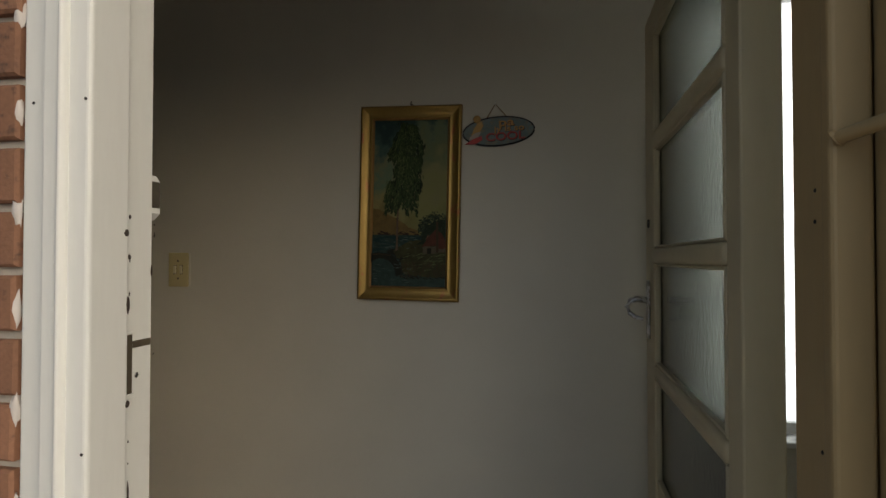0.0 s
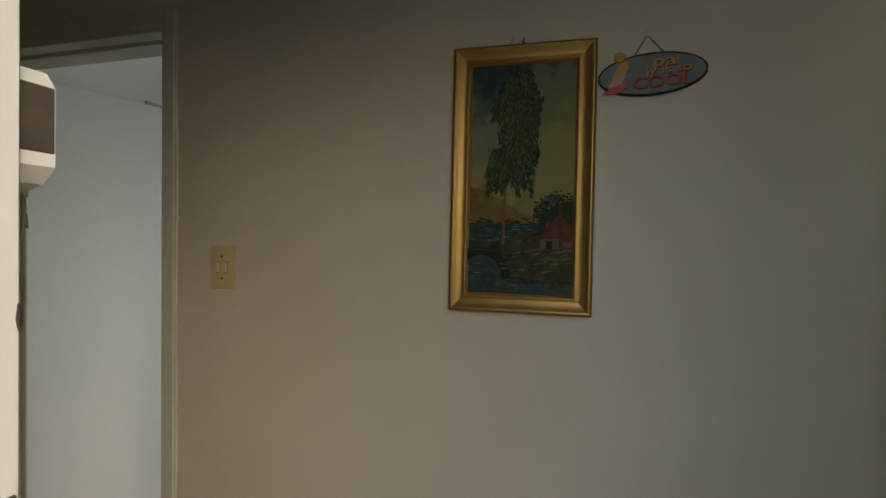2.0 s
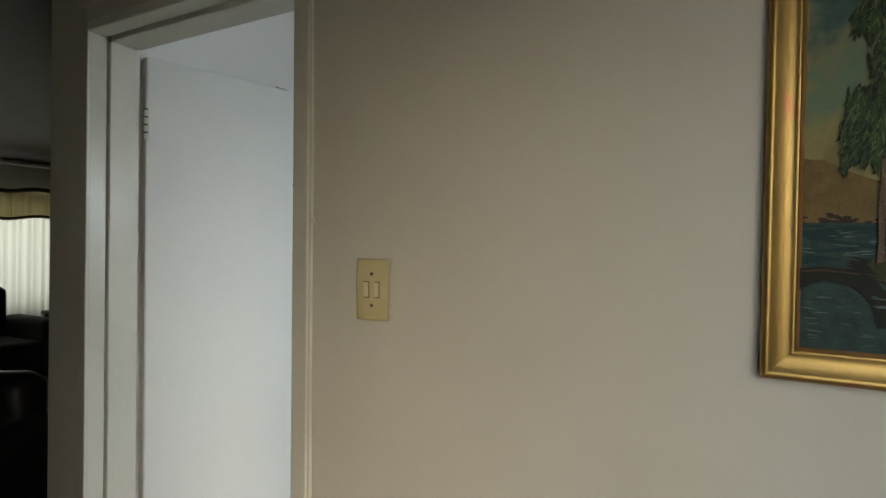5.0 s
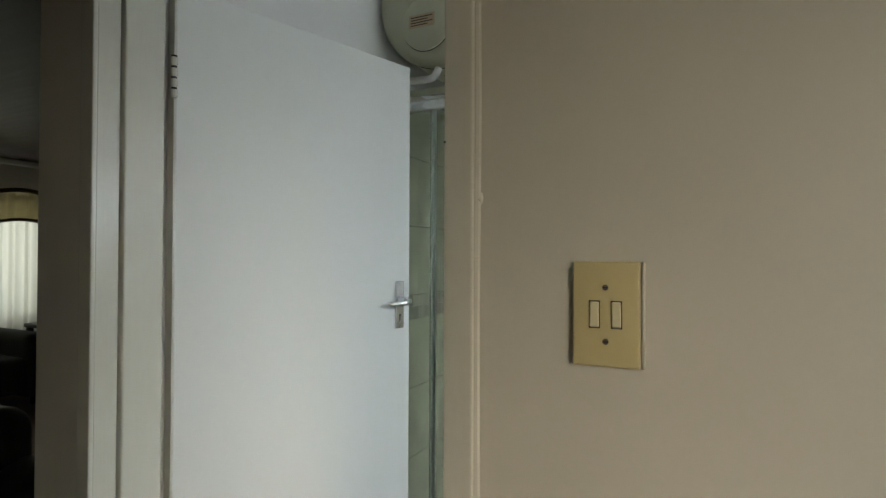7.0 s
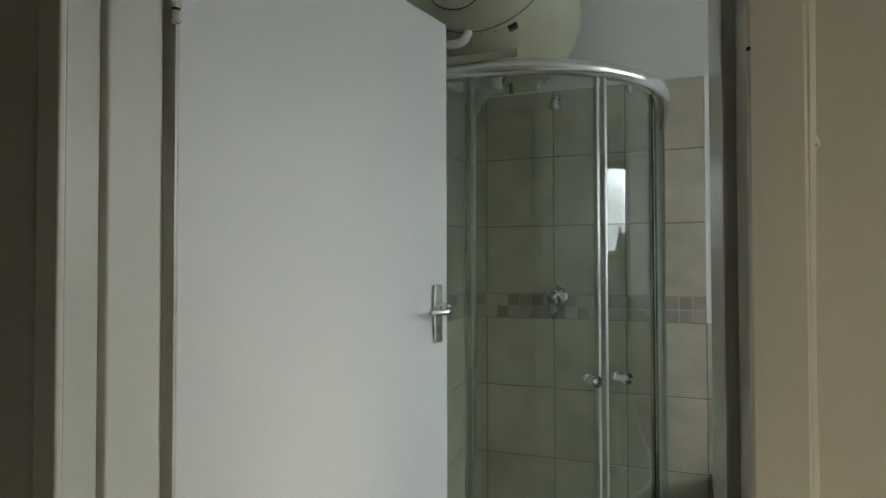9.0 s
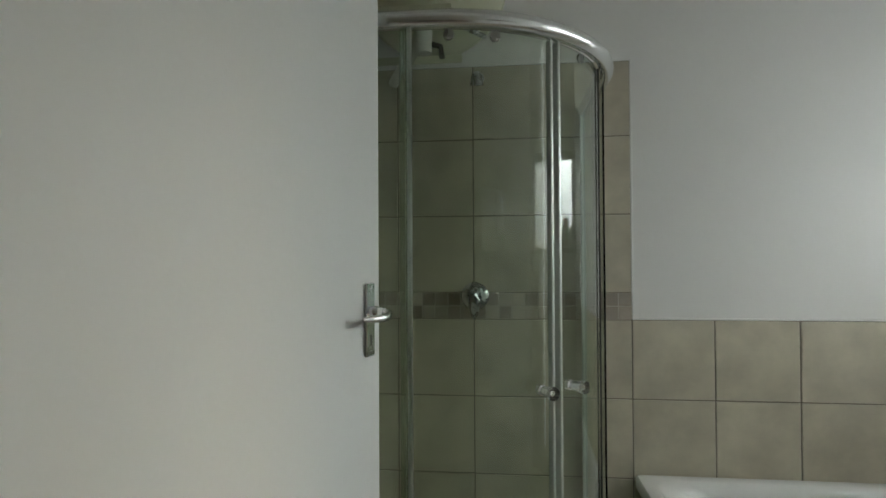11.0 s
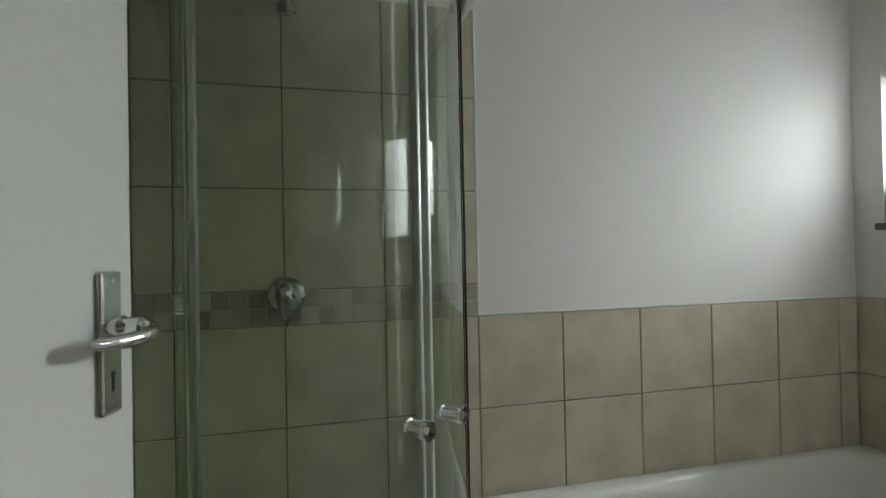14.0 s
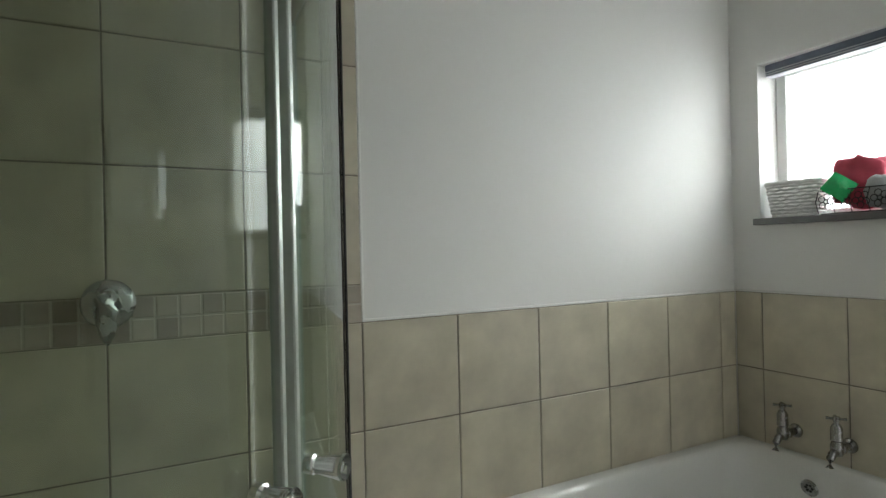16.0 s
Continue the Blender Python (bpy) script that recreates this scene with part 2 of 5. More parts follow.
def B(*boxes, bevel=0.0, seg=1):
    """A mesh of boxes (x0, x1, y0, y1, z0, z1)."""
    bm = bmesh.new()
    for x0, x1, y0, y1, z0, z1 in boxes:
        one = bmesh.new()
        bmesh.ops.create_cube(one, size=1, matrix=Matrix.Translation(((x0 + x1) / 2, (y0 + y1) / 2, (z0 + z1) / 2)) @ Matrix.Diagonal((x1 - x0, y1 - y0, z1 - z0, 1)))
        if bevel:
            bmesh.ops.bevel(one, geom=one.edges[:], offset=bevel, segments=seg, affect="EDGES", profile=0.5)
        tmp = bpy.data.meshes.new("tmp")
        one.to_mesh(tmp)
        one.free()
        bm.from_mesh(tmp)
        bpy.data.meshes.remove(tmp)
    return bm


def tube(points, radius, sides=10, bm=None, closed=False, flat=1.0):
    """A round bar along points; radius may be one number or one per point; flat squashes it upright."""
    bm = bm or bmesh.new()
    pts = [Vector(p) for p in points]
    rad = radius if isinstance(radius, (list, tuple)) else [radius] * len(pts)
    rings, up = [], Vector((0, 0, 1))
    for i, p in enumerate(pts):
        a = pts[i - 1] if (i or closed) else p
        b = pts[(i + 1) % len(pts)] if (i + 1 < len(pts) or closed) else p
        d = (b - a).normalized()
        u = d.cross(up if abs(d.z) < 0.95 else Vector((1, 0, 0))).normalized()
        v = u.cross(d).normalized()
        rings.append([bm.verts.new(p + rad[i] * (math.cos(k * math.tau / sides) * u + flat * math.sin(k * math.tau / sides) * v)) for k in range(sides)])
    n = len(rings)
    for i in range(n if closed else n - 1):
        r, s = rings[i], rings[(i + 1) % n]
        for k in range(sides):
            bm.faces.new((r[k], r[(k + 1) % sides], s[(k + 1) % sides], s[k]))
    if not closed:
        bm.faces.new(rings[0][::-1])
        bm.faces.new(rings[-1])
    return bm


def lathe(profile, m=None, sides=24, bm=None):
    """A turned shape from (radius, height) pairs round z, then placed by m."""
    bm = bm or bmesh.new()
    m = m or Matrix()
    rings = []
    for r, h in profile:
        if r < 1e-5:
            rings.append([bm.verts.new(m @ Vector((0, 0, h)))])
        else:
            rings.append([bm.verts.new(m @ Vector((r * math.cos(k * math.tau / sides), r * math.sin(k * math.tau / sides), h))) for k in range(sides)])
    for a, b in zip(rings, rings[1:]):
        for k in range(sides):
            j = (k + 1) % sides
            if len(a) == 1 and len(b) > 1:
                bm.faces.new((a[0], b[j], b[k]))
            elif len(b) == 1 and len(a) > 1:
                bm.faces.new((a[k], a[j], b[0]))
            elif len(a) > 1:
                bm.faces.new((a[k], a[j], b[j], b[k]))
    for ring, flip in ((rings[0], True), (rings[-1], False)):
        if len(ring) > 1:
            bm.faces.new(ring[::-1] if flip else ring)
    return bm


def plate(points, depth, bm=None, m=None):
    """A flat piece in local x, z with the outline given, depth thick towards -y."""
    bm = bm or bmesh.new()
    m = m or Matrix()
    lo = [bm.verts.new(m @ Vector((x, 0, z))) for x, z in points]
    hi = [bm.verts.new(m @ Vector((x, -depth, z))) for x, z in points]
    bm.faces.new(lo)
    bm.faces.new(hi[::-1])
    for i in range(len(points)):
        j = (i + 1) % len(points)
        bm.faces.new((lo[i], hi[i], hi[j], lo[j]))
    return bm


def ring_points(cx, cz, rx, rz, n=32, a0=0.0, a1=math.tau):
    return [(cx + rx * math.cos(a0 + (a1 - a0) * i / n), cz + rz * math.sin(a0 + (a1 - a0) * i / n)) for i in range(n)]


def letters(text, size, depth, m, material, parent, name="lettering"):
    """Raised letters in the built-in font, upright in local x, z, facing -y."""
    cu = bpy.data.curves.new("text", "FONT")
    cu.body, cu.size, cu.extrude, cu.align_x, cu.align_y = text, size, depth / 2, "CENTER", "CENTER"
    cu.offset = size * 0.018
    ob = bpy.data.objects.new("text", cu)
    scene.collection.objects.link(ob)
    bpy.context.view_layer.update()
    me = bpy.data.meshes.new_from_object(ob.evaluated_get(bpy.context.evaluated_depsgraph_get()))
    bpy.data.objects.remove(ob)
    me.materials.clear()
    me.materials.append(material)
    me.transform(m @ pose(0, 0, 0, 90, 0, 0))
    out = new(name, me)
    out.parent = parent
    return out

# ---- plan ----
YN, YB = 2.400, 2.556          # wall between hall and bathroom
YF, XR, XL = 4.305, 0.272, -2.37   # bathroom: far wall, window wall, shower wall
XC = -2.590                    # outer face of the shower wall
DL, DR, DT = -2.362, -1.520, 2.068  # bathroom doorway
YO, YI = 1.034, 1.148          # front wall
EL, ER, ET = -0.573, 0.482, 2.12    # hole for the entrance frame
H, HB = 2.42, 2.75

# ---- structure ----
structure("floor", B((-8.0, 1.5, YO, YN, -0.12, 0.0), (-8.0, XC, YN, 6.0, -0.12, 0.0)), M_FLOOR, "dark red-brown polished floor of hall and lounge", "floor")
structure("floor_bathroom", B((XC, XR + 0.2, YN, YF + 0.11, -0.12, 0.0)), M_BFLOOR, "beige tiled bathroom floor", "floor")
structure("ground", B((-60, 60, -60, YO, -0.3, -0.15)), M_EARTH, "plain paved ground outside the entrance", "ground")
structure("doorstep", B((-1.2, 0.9, -0.2, YO, -0.15, -0.03), bevel=0.008), M_EARTH, "worn concrete step before the entrance", "step")
wall_north = structure("wall_north", B(
    (XC, DL - 0.03, YN, YB, 0, HB), (DL - 0.03, DR + 0.03, YN, YB, DT + 0.03, HB), (DR + 0.03, 0.72, YN, YB, 0, HB),
    (0.72, 1.26, YN, YB, 0, 0.74), (0.72, 1.26, YN, YB, 2.30, HB), (1.26, 1.62, YN, YB, 0, HB)),
    M_HALL, "beige painted plaster wall of the hall", "wall")
wall_far = structure("wall_bathroom_far", B((XC, XR + 0.22, YF + 0.009, YF + 0.2, 0, HB)), M_BATH, "white painted bathroom wall above beige tiles", "wall")
W0, W1, WZ0, WZ1 = 2.64, 4.195, 1.385, 2.01
wall_window = structure("wall_bathroom_window", B(
    (XR + 0.009, XR + 0.22, YB, W0, 0, HB), (XR + 0.009, XR + 0.22, W1, YF + 0.009, 0, HB),
    (XR + 0.009, XR + 0.22, W0, W1, 0, WZ0), (XR + 0.009, XR + 0.22, W0, W1, WZ1, HB)),
    M_BATH, "white painted bathroom wall with a frosted window", "wall")
wall_shower = structure("wall_bathroom_shower", B((XC, XL - 0.009, YB, YF + 0.009, 0, HB)), M_BATH, "white painted wall behind the shower", "wall")
structure("wall_bathroom_inner", B((DR + 0.032, XR + 0.007, YB + 0.001, YB + 0.009, 0, HB), (DL - 0.03, DR + 0.032, YB + 0.001, YB + 0.009, DT + 0.033, HB)), M_BATH, "white painted bathroom side of the hall wall", "wall")
wall_front = structure("wall_front", B(
    (-8.2, EL, YO + 0.012, YI, 0, H), (ER, 1.62, YO + 0.012, YI, 0, H), (EL, ER, YO + 0.012, YI, ET, H), (-8.2, 1.62, YO + 0.012, YI, -0.15, -0.12)),
    M_MORTAR, "front wall of red clay brick with pale mortar", "wall")
structure("wall_front_inside", B((-8.0, EL, YI, YI + 0.008, 0, H), (ER, 1.5, YI, YI + 0.008, 0, H), (EL, ER, YI, YI + 0.008, ET, H)), M_HALL, "beige plastered inner face of the front wall", "wall")
structure("wall_hall_end", B((1.5, 1.62, YI, YN, 0, H)), M_HALL, "beige painted end wall of the hall", "wall")
structure("ceiling", B((-8.2, XC, YO, 6.1, H, H + 0.1)), M_WOODCEIL, "dark stained timber ceiling of the lounge", "ceiling")
# Hall ceiling is unseen; white to bounce light onto the upper wall.
structure("ceiling_hall", B((XC, 1.62, YO, YN, H, H + 0.1)), M_CEIL, "unseen hall ceiling, white to bounce light onto the walls", "ceiling")
structure("ceiling_bathroom", B((XC, XR + 0.22, YB, YF + 0.2, HB, HB + 0.1)), M_CEIL, "white painted bathroom ceiling", "ceiling")
LW0, LW1 = 2.9, 5.3
structure("wall_lounge_window", B((-8.2, -8.0, YI, LW0, 0, H), (-8.2, -8.0, LW1, 6.1, 0, H), (-8.2, -8.0, LW0, LW1, 0, 0.7), (-8.2, -8.0, LW0, LW1, 2.0, H)),
          M_LOUNGE, "pale painted lounge wall round a curtained window", "wall")
structure("wall_lounge_back", B((-8.2, XC, 6.0, 6.12, 0, H)), M_LOUNGE, "pale painted back wall of the lounge", "wall")
structure("wall_lounge_side", B((XC - 0.006, XC, YN + 0.01, 6.0, 0, H)), M_LOUNGE, "pale painted lounge wall behind the bathroom", "wall")
structure("wall_lounge_bathroom_end", B((XC, XC + 0.1, YF + 0.2, 6.12, 0, H)), M_LOUNGE, "plain wall closing the lounge", "wall")
structure("cornice", B((-8.0, -7.94, YI, 6.0, H - 0.06, H - 0.002), bevel=0.012), M_WFRAME, "narrow white painted cornice in the lounge", "trim")

# ---- bathroom doorway frame ----
CW, CR = 0.072, 0.043
frame_ob = structure("door_frame_bathroom", B(
    (DL - CR, DL - 0.006, YN - 0.012, YN + 0.004, 0, DT + CW), (DR + 0.006, DR + CR, YN - 0.012, YN + 0.004, 0, DT + CW),
    (DL - 0.006, DR + 0.006, YN - 0.012, YN + 0.004, DT + 0.006, DT + CW), bevel=0.004, seg=2), M_GLOSS, "cream gloss painted timber frame round the bathroom doorway", "door frame")
for x0, x1, x2 in ((DL - 0.03, DL, DL + 0.012), (DR + 0.03, DR, DR - 0.012)):
    o = 1 if x0 > x1 else -1
    face = sorted((x1 - 0.0006 * o, x1 + (CR + 0.002) * o))
    part("jamb", B((min(x0, x1), max(x0, x1), YN - 0.006, YN + 0.048, 0, DT), (face[0], face[1], YN - 0.0145, YN - 0.004, 0, DT), bevel=0.003, seg=2), M_GLOSS, frame_ob)
    part("door_stop", B((min(x0, x2), max(x0, x2), YN + 0.051, YB - 0.006, 0, DT - 0.014), bevel=0.004, seg=2), M_GLOSS, frame_ob)
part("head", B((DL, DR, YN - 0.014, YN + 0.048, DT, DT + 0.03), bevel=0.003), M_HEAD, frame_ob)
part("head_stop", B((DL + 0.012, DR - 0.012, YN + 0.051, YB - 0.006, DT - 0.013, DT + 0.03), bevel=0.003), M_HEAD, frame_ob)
part("filler_bead", tube([(DR + CR + 0.004, YN - 0.003, 0.0)] + [(DR + CR + 0.004 + 0.0015 * math.sin(9 * z), YN - 0.003, z) for z in (0.4, 0.8, 1.1, 1.3, 1.6, 1.9)] + [(DR + CR + 0.004, YN - 0.003, DT + CW)], 0.006, 8), M_GLOSS, frame_ob)
lump = lathe([(0, 0.004), (0.002, 0.0036), (0.0045, 0.001), (0.006, -0.004)], pose(DR + CR + 0.008, YN - 0.003, 1.462, 90, 0, 0), 12)
lump_noise = random.Random(31)
for v in lump.verts:
    v.co += Vector((lump_noise.uniform(-0.0015, 0.0015), lump_noise.uniform(-0.001, 0.001), (v.co.z - 1.462) * 0.9 + lump_noise.uniform(-0.002, 0.002)))
part("filler_lump", lump, M_GLOSS, frame_ob, "blob of painted filler", 60)
part("screw_hole", lathe([(0.0020, 0), (0.0018, 0.0022), (0, 0.0024)], pose(DR + 0.0012, YN - 0.0126, 1.546, 90, 0, 0), 10), M_BLACK, frame_ob, "small dark screw hole")

# ---- bathroom door ----
HX, HY, EX, EY = -2.338, 2.566, -2.123, 3.334
LEAF = math.hypot(EX - HX, EY - HY)
door = thing("door_bathroom", pose(HX, HY, 0, 0, 0, math.degrees(math.atan2(EY - HY, EX - HX))),
             "white painted flush bathroom door standing open inwards", "door")
part("leaf", B((0.003, LEAF, -0.0, 0.04, 0.012, 2.040), bevel=0.003, seg=2), M_DOOR, door)
# Hinge end of the leaf in cream, the rest in the door's white.
part("edge_lipping", B((-0.001, 0.0029, 0.001, 0.039, 0.013, 2.039)), M_GLOSS, door, "cream hinge edge of the door")
for z in (0.28, 1.81):
    hinge = part("hinge", tube([(-0.004, -0.006, z - 0.05), (-0.004, -0.006, z + 0.05)], 0.0065, 10), M_GLOSS, door, "painted butt hinge")
    for k in range(4):
        part("knuckle_gap", tube([(-0.004, -0.006, z - 0.031 + k * 0.026), (-0.004, -0.006, z - 0.0255 + k * 0.026)], 0.0068, 10), M_BLACK, hinge)
        part("knuckle", tube([(-0.004, -0.006, z - 0.047 + k * 0.026), (-0.004, -0.006, z - 0.031 + k * 0.026)], 0.0082, 10), M_GLOSS, hinge)


def lever_set(parent, x, z, turn=1, h=0.16, mat_plate=None, reach=1.0, half=0.023):
    """Back plate with a looped lever on the -y face of a door; the lever points towards -x times turn."""
    pl = part("back_plate", B((x - half, x + half, -0.008, -0.0005, z - h / 2, z + h / 2), bevel=0.004, seg=2), mat_plate or M_CHROME, parent, "chromed back plate")
    part("spindle_collar", lathe([(0.013, 0), (0.013, 0.012), (0.010, 0.016), (0.010, 0.032)], pose(x, -0.008, z + 0.018, 90, 0, 0), 18), M_CHROME, pl, "", 40)
    pts = [(0, -0.026), (0.012, -0.038), (0.010, -0.048), (-0.008, -0.054), (-0.036, -0.053), (-0.066, -0.046), (-0.090, -0.036), (-0.10, -0.030)]
    part("lever", tube([(x + turn * reach * a, y, z + 0.018 - 0.010 * min(1, abs(i) / 4)) for i, (a, y) in enumerate(pts)], [0.009, 0.009, 0.008, 0.0075, 0.007, 0.0065, 0.0055, 0.004], 12, flat=1.25), M_CHROME, pl, "curved chrome lever", 50)
    part("keyhole", plate(ring_points(x, z - 0.035, 0.0035, 0.0035, 12) + [], 0.0006, m=Matrix.Translation((0, -0.0082, 0))), M_BLACK, pl)
    part("keyhole_slot", B((x - 0.0014, x + 0.0014, -0.0088, -0.0082, z - 0.054, z - 0.036)), M_BLACK, pl)
    for dz in (-h / 2 + 0.011, h / 2 - 0.011):
        part("screw", lathe([(0.0036, 0), (0.0034, 0.0012), (0, 0.0016)], pose(x, -0.008, z + dz, 90, 0, 0), 10), M_CHROMEDULL, pl)
    return pl


lever_set(door, LEAF - 0.052, 1.216, reach=0.74, half=0.0195)

# ---- light switch ----
sw = thing("light_switch", pose(-1.2915, YN, 1.3055) @ Matrix.Scale(1.095, 4), "yellowed ivory plastic double light switch on the hall wall", "light switch")
part("cover_plate", B((-0.0385, 0.0385, -0.011, -0.004, -0.0615, 0.0615), (-0.0365, 0.0365, -0.0045, 0.0, -0.0595, 0.0595), bevel=0.0032, seg=3), M_IVORY, sw, "", 40)
part("paint_edge", B((0.0386, 0.043, -0.004, -0.0, -0.062, 0.062), bevel=0.0015), M_HALL, sw, "ragged lip of wall paint")
for dx in (-0.0125, 0.0125):
    rocker = part("rocker", B((dx - 0.0052, dx + 0.0052, -0.0145, -0.009, -0.0148, 0.0148), bevel=0.0015, seg=2), M_IVORYD, sw, "ivory rocker in a dark slot")
    part("slot", B((dx - 0.0063, dx + 0.0063, -0.0114, -0.0108, -0.0162, 0.0162)), M_BLACK, rocker)
for dz in (-0.0315, 0.0315):
    s = part("screw", lathe([(0.0036, 0), (0.0034, 0.001), (0, 0.0014)], pose(0, -0.011, dz, 90, 0, 0), 12), M_STEEL, sw, "small tarnished screw")
    part("screw_slot", B((-0.003, 0.003, -0.0128, -0.0122, dz - 0.0006, dz + 0.0006)), M_BLACK, s)

# ---- entrance frame and door ----
ef = structure("door_frame_entrance", B((-0.528, -0.456, 1.018, 1.090, 0, 2.10), bevel=0.006, seg=3), M_EXT,
               "weathered white painted entrance door frame with chipped edges", "door frame")
part("front_mould", tube([(-0.492, 1.019, 0.0), (-0.492, 1.019, 2.10)], 0.012, 12, flat=0.5), M_EXT, ef, "", 60)
part("outer_strip", B((EL, -0.528, 1.037, 1.1, 0, 2.12), bevel=0.004, seg=2), M_EXT, ef)
part("rebate", B((-0.528, -0.469, 1.090, 1.152, 0, 2.10), bevel=0.002), M_EXT, ef)
part("head", B((-0.456, 0.40, 1.018, 1.152, 2.07, 2.12), bevel=0.005), M_EXT, ef)
# Hinge side in tan, latch side in white.
part("hinge_jamb", B((0.405, 0.480, 1.055, 1.143, 0, 2.10), bevel=0.005, seg=2), M_TAN, ef, "tan hinge jamb")
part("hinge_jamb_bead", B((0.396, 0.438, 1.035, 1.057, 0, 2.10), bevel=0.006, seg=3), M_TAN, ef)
# keeper of a night latch, mortice lock keep and chips of missing paint
keeper = part("latch_keeper", plate([(-0.020, -0.040), (0.000, -0.034), (0.010, -0.024), (0.010, 0.024), (0.003, 0.034), (-0.020, 0.040)], 0.025,
              m=pose(-0.4855, 1.177, 1.441, 0, 0, 0)), M_EXT, ef, "paint-caked steel latch keeper", None)
part("keeper_mouth", B((-0.490, -0.4745, 1.1525, 1.1775, 1.424, 1.466), bevel=0.002), M_STEEL, keeper)
lock = part("lock_keep", B((-0.4700, -0.4672, 1.092, 1.110, 1.158, 1.241)), M_KEEP, ef, "rusted mortice lock keep")
part("lock_lip", B((-0.4695, -0.4650, 1.0915, 1.0945, 1.154, 1.245), (-0.4695, -0.4655, 1.0915, 1.112, 1.241, 1.246), (-0.4695, -0.4655, 1.0915, 1.112, 1.153, 1.158), bevel=0.0008), M_EXT, lock)
part("lock_edge", B((-0.4692, -0.4672, 1.1104, 1.124, 1.160, 1.228)), M_EXT, lock)
part("bolt_tab", B((-0.4690, -0.4662, 1.1104, 1.1480, 1.221, 1.231), bevel=0.001), M_KEEP, lock)
part("screw", lathe([(0.004, 0), (0.003, 0.001), (0, 0.0014)], pose(-0.4665, 1.118, 1.182, 0, 90, 0), 10), M_CHROMEDULL, lock)
rnd = random.Random(4)
for k in range(10):
    z, h = rnd.uniform(0.80, 1.40), rnd.uniform(0.0015, 0.005)
    y = 1.0905 if k % 3 else 1.1525
    chip = lathe([(0, 0.0012), (1, 0.0)], pose(0, 0, 0, 0, 90, 0), 7)
    for v in chip.verts:
        v.co = Vector((v.co.x - 0.4665 + (0.0098 if k % 3 else 0), y + v.co.y * 0.0011 * rnd.uniform(0.6, 1.6), z + v.co.z * h * rnd.uniform(0.7, 1.2)))
    part("paint_chip", chip, M_BARE, ef)
for y, z, w, h in ((1.083, 1.383, 0.006, 0.008), (1.089, 1.405, 0.002, 0.004), (1.089, 1.350, 0.003, 0.006), (1.087, 1.285, 0.004, 0.016), (1.088, 1.148, 0.005, 0.007), (1.090, 1.02, 0.002, 0.03), (1.150, 1.33, 0.002, 0.012)):
    flake = lathe([(0, 0.0014), (0.7, 0.0012), (1, 0.0)], pose(0, 0, 0, 0, 90, 0), 9)
    for v in flake.verts:
        v.co = Vector(((-0.4562 if y < 1.1 else -0.469) + v.co.x * 1.2, y + v.co.y * w * rnd.uniform(0.45, 0.95), z + v.co.z * h * rnd.uniform(0.45, 0.95)))
    part("paint_chip", flake, M_BARE, ef)
for x, y, z in ((-0.462, 1.0175, 1.549), (-0.557, 1.0365, 1.553), (-0.462, 1.0175, 1.104), (-0.539, 1.0365, 1.122)):
    part("nail_hole", lathe([(0.0022, 0), (0.0018, 0.001), (0, 0.001)], pose(x, y, z, 90, 0, 0), 8), M_BLACK, ef)
for x, y, z in ((0.405, 1.086, 1.424), (0.405, 1.087, 1.389), (0.405, 1.077, 1.135)):
    part("nail_hole", lathe([(0.0025, 0), (0.002, 0.001), (0, 0.001)], pose(x, y, z, 0, -90, 0), 8), M_BLACK, ef)

AX, AY, BX, BY = 0.401, 1.300, 0.432, 2.16
ELEN = math.hypot(BX - AX, BY - AY)
ed = thing("door_entrance", pose(AX, AY, 0, 0, 0, math.degrees(math.atan2(BY - AY, BX - AX))),
           "beige painted glazed entrance door with rippled panes, standing open", "door")
# local x runs from the hinges to the free edge; the camera sees the +y face
G0, G1 = 0.070, 0.734
rows_z = [(1.700, 1.982), (1.377, 1.658), (1.053, 1.335), (0.730, 1.012)]
part("hinge_stile", B((0.0, G0, -0.061, 0.0, 0.01, 2.06), bevel=0.004, seg=2), M_ENTRY, ed)
part("lock_stile", B((G1, ELEN, -0.061, 0.0, 0.01, 2.06), bevel=0.004, seg=2), M_ENTRY, ed)
part("top_rail", B((G0, G1, -0.061, 0.0, 1.982, 2.06), bevel=0.003), M_ENTRY, ed)
part("bottom_panel", B((G0, G1, -0.03, -0.008, 0.01, 0.73), bevel=0.003), M_ENTRY, ed)
for (z0, z1), (y0, y1) in zip(rows_z[1:], rows_z):
    part("glazing_bar", B((G0 - 0.001, G1 + 0.001, -0.036, 0.006, z1, y0), bevel=0.012, seg=3), M_ENTRY, ed, "", 50)
for z0, z1 in rows_z:
    pane = part("pane", B((G0 - 0.004, G1 + 0.004, -0.022, -0.018, z0 - 0.004, z1 + 0.004)), M_OBSCURE, ed, "rippled obscure glass pane")
    for x0, x1 in ((G0, G0 + 0.014), (G1 - 0.014, G1)):
        part("bead", B((x0, x1, -0.017, 0.002, z0, z1), bevel=0.005, seg=2), M_ENTRY, pane)
    for q0, q1 in ((z0, z0 + 0.007), (z1 - 0.007, z1)):
        part("bead", B((G0 + 0.014, G1 - 0.014, -0.017, -0.002, q0, q1), bevel=0.002), M_ENTRY, pane)
ep = part("back_plate", B((0.783, 0.820, 0.0005, 0.008, 1.114, 1.285), bevel=0.004, seg=2), M_CHROMEDULL, ed, "worn chrome back plate")
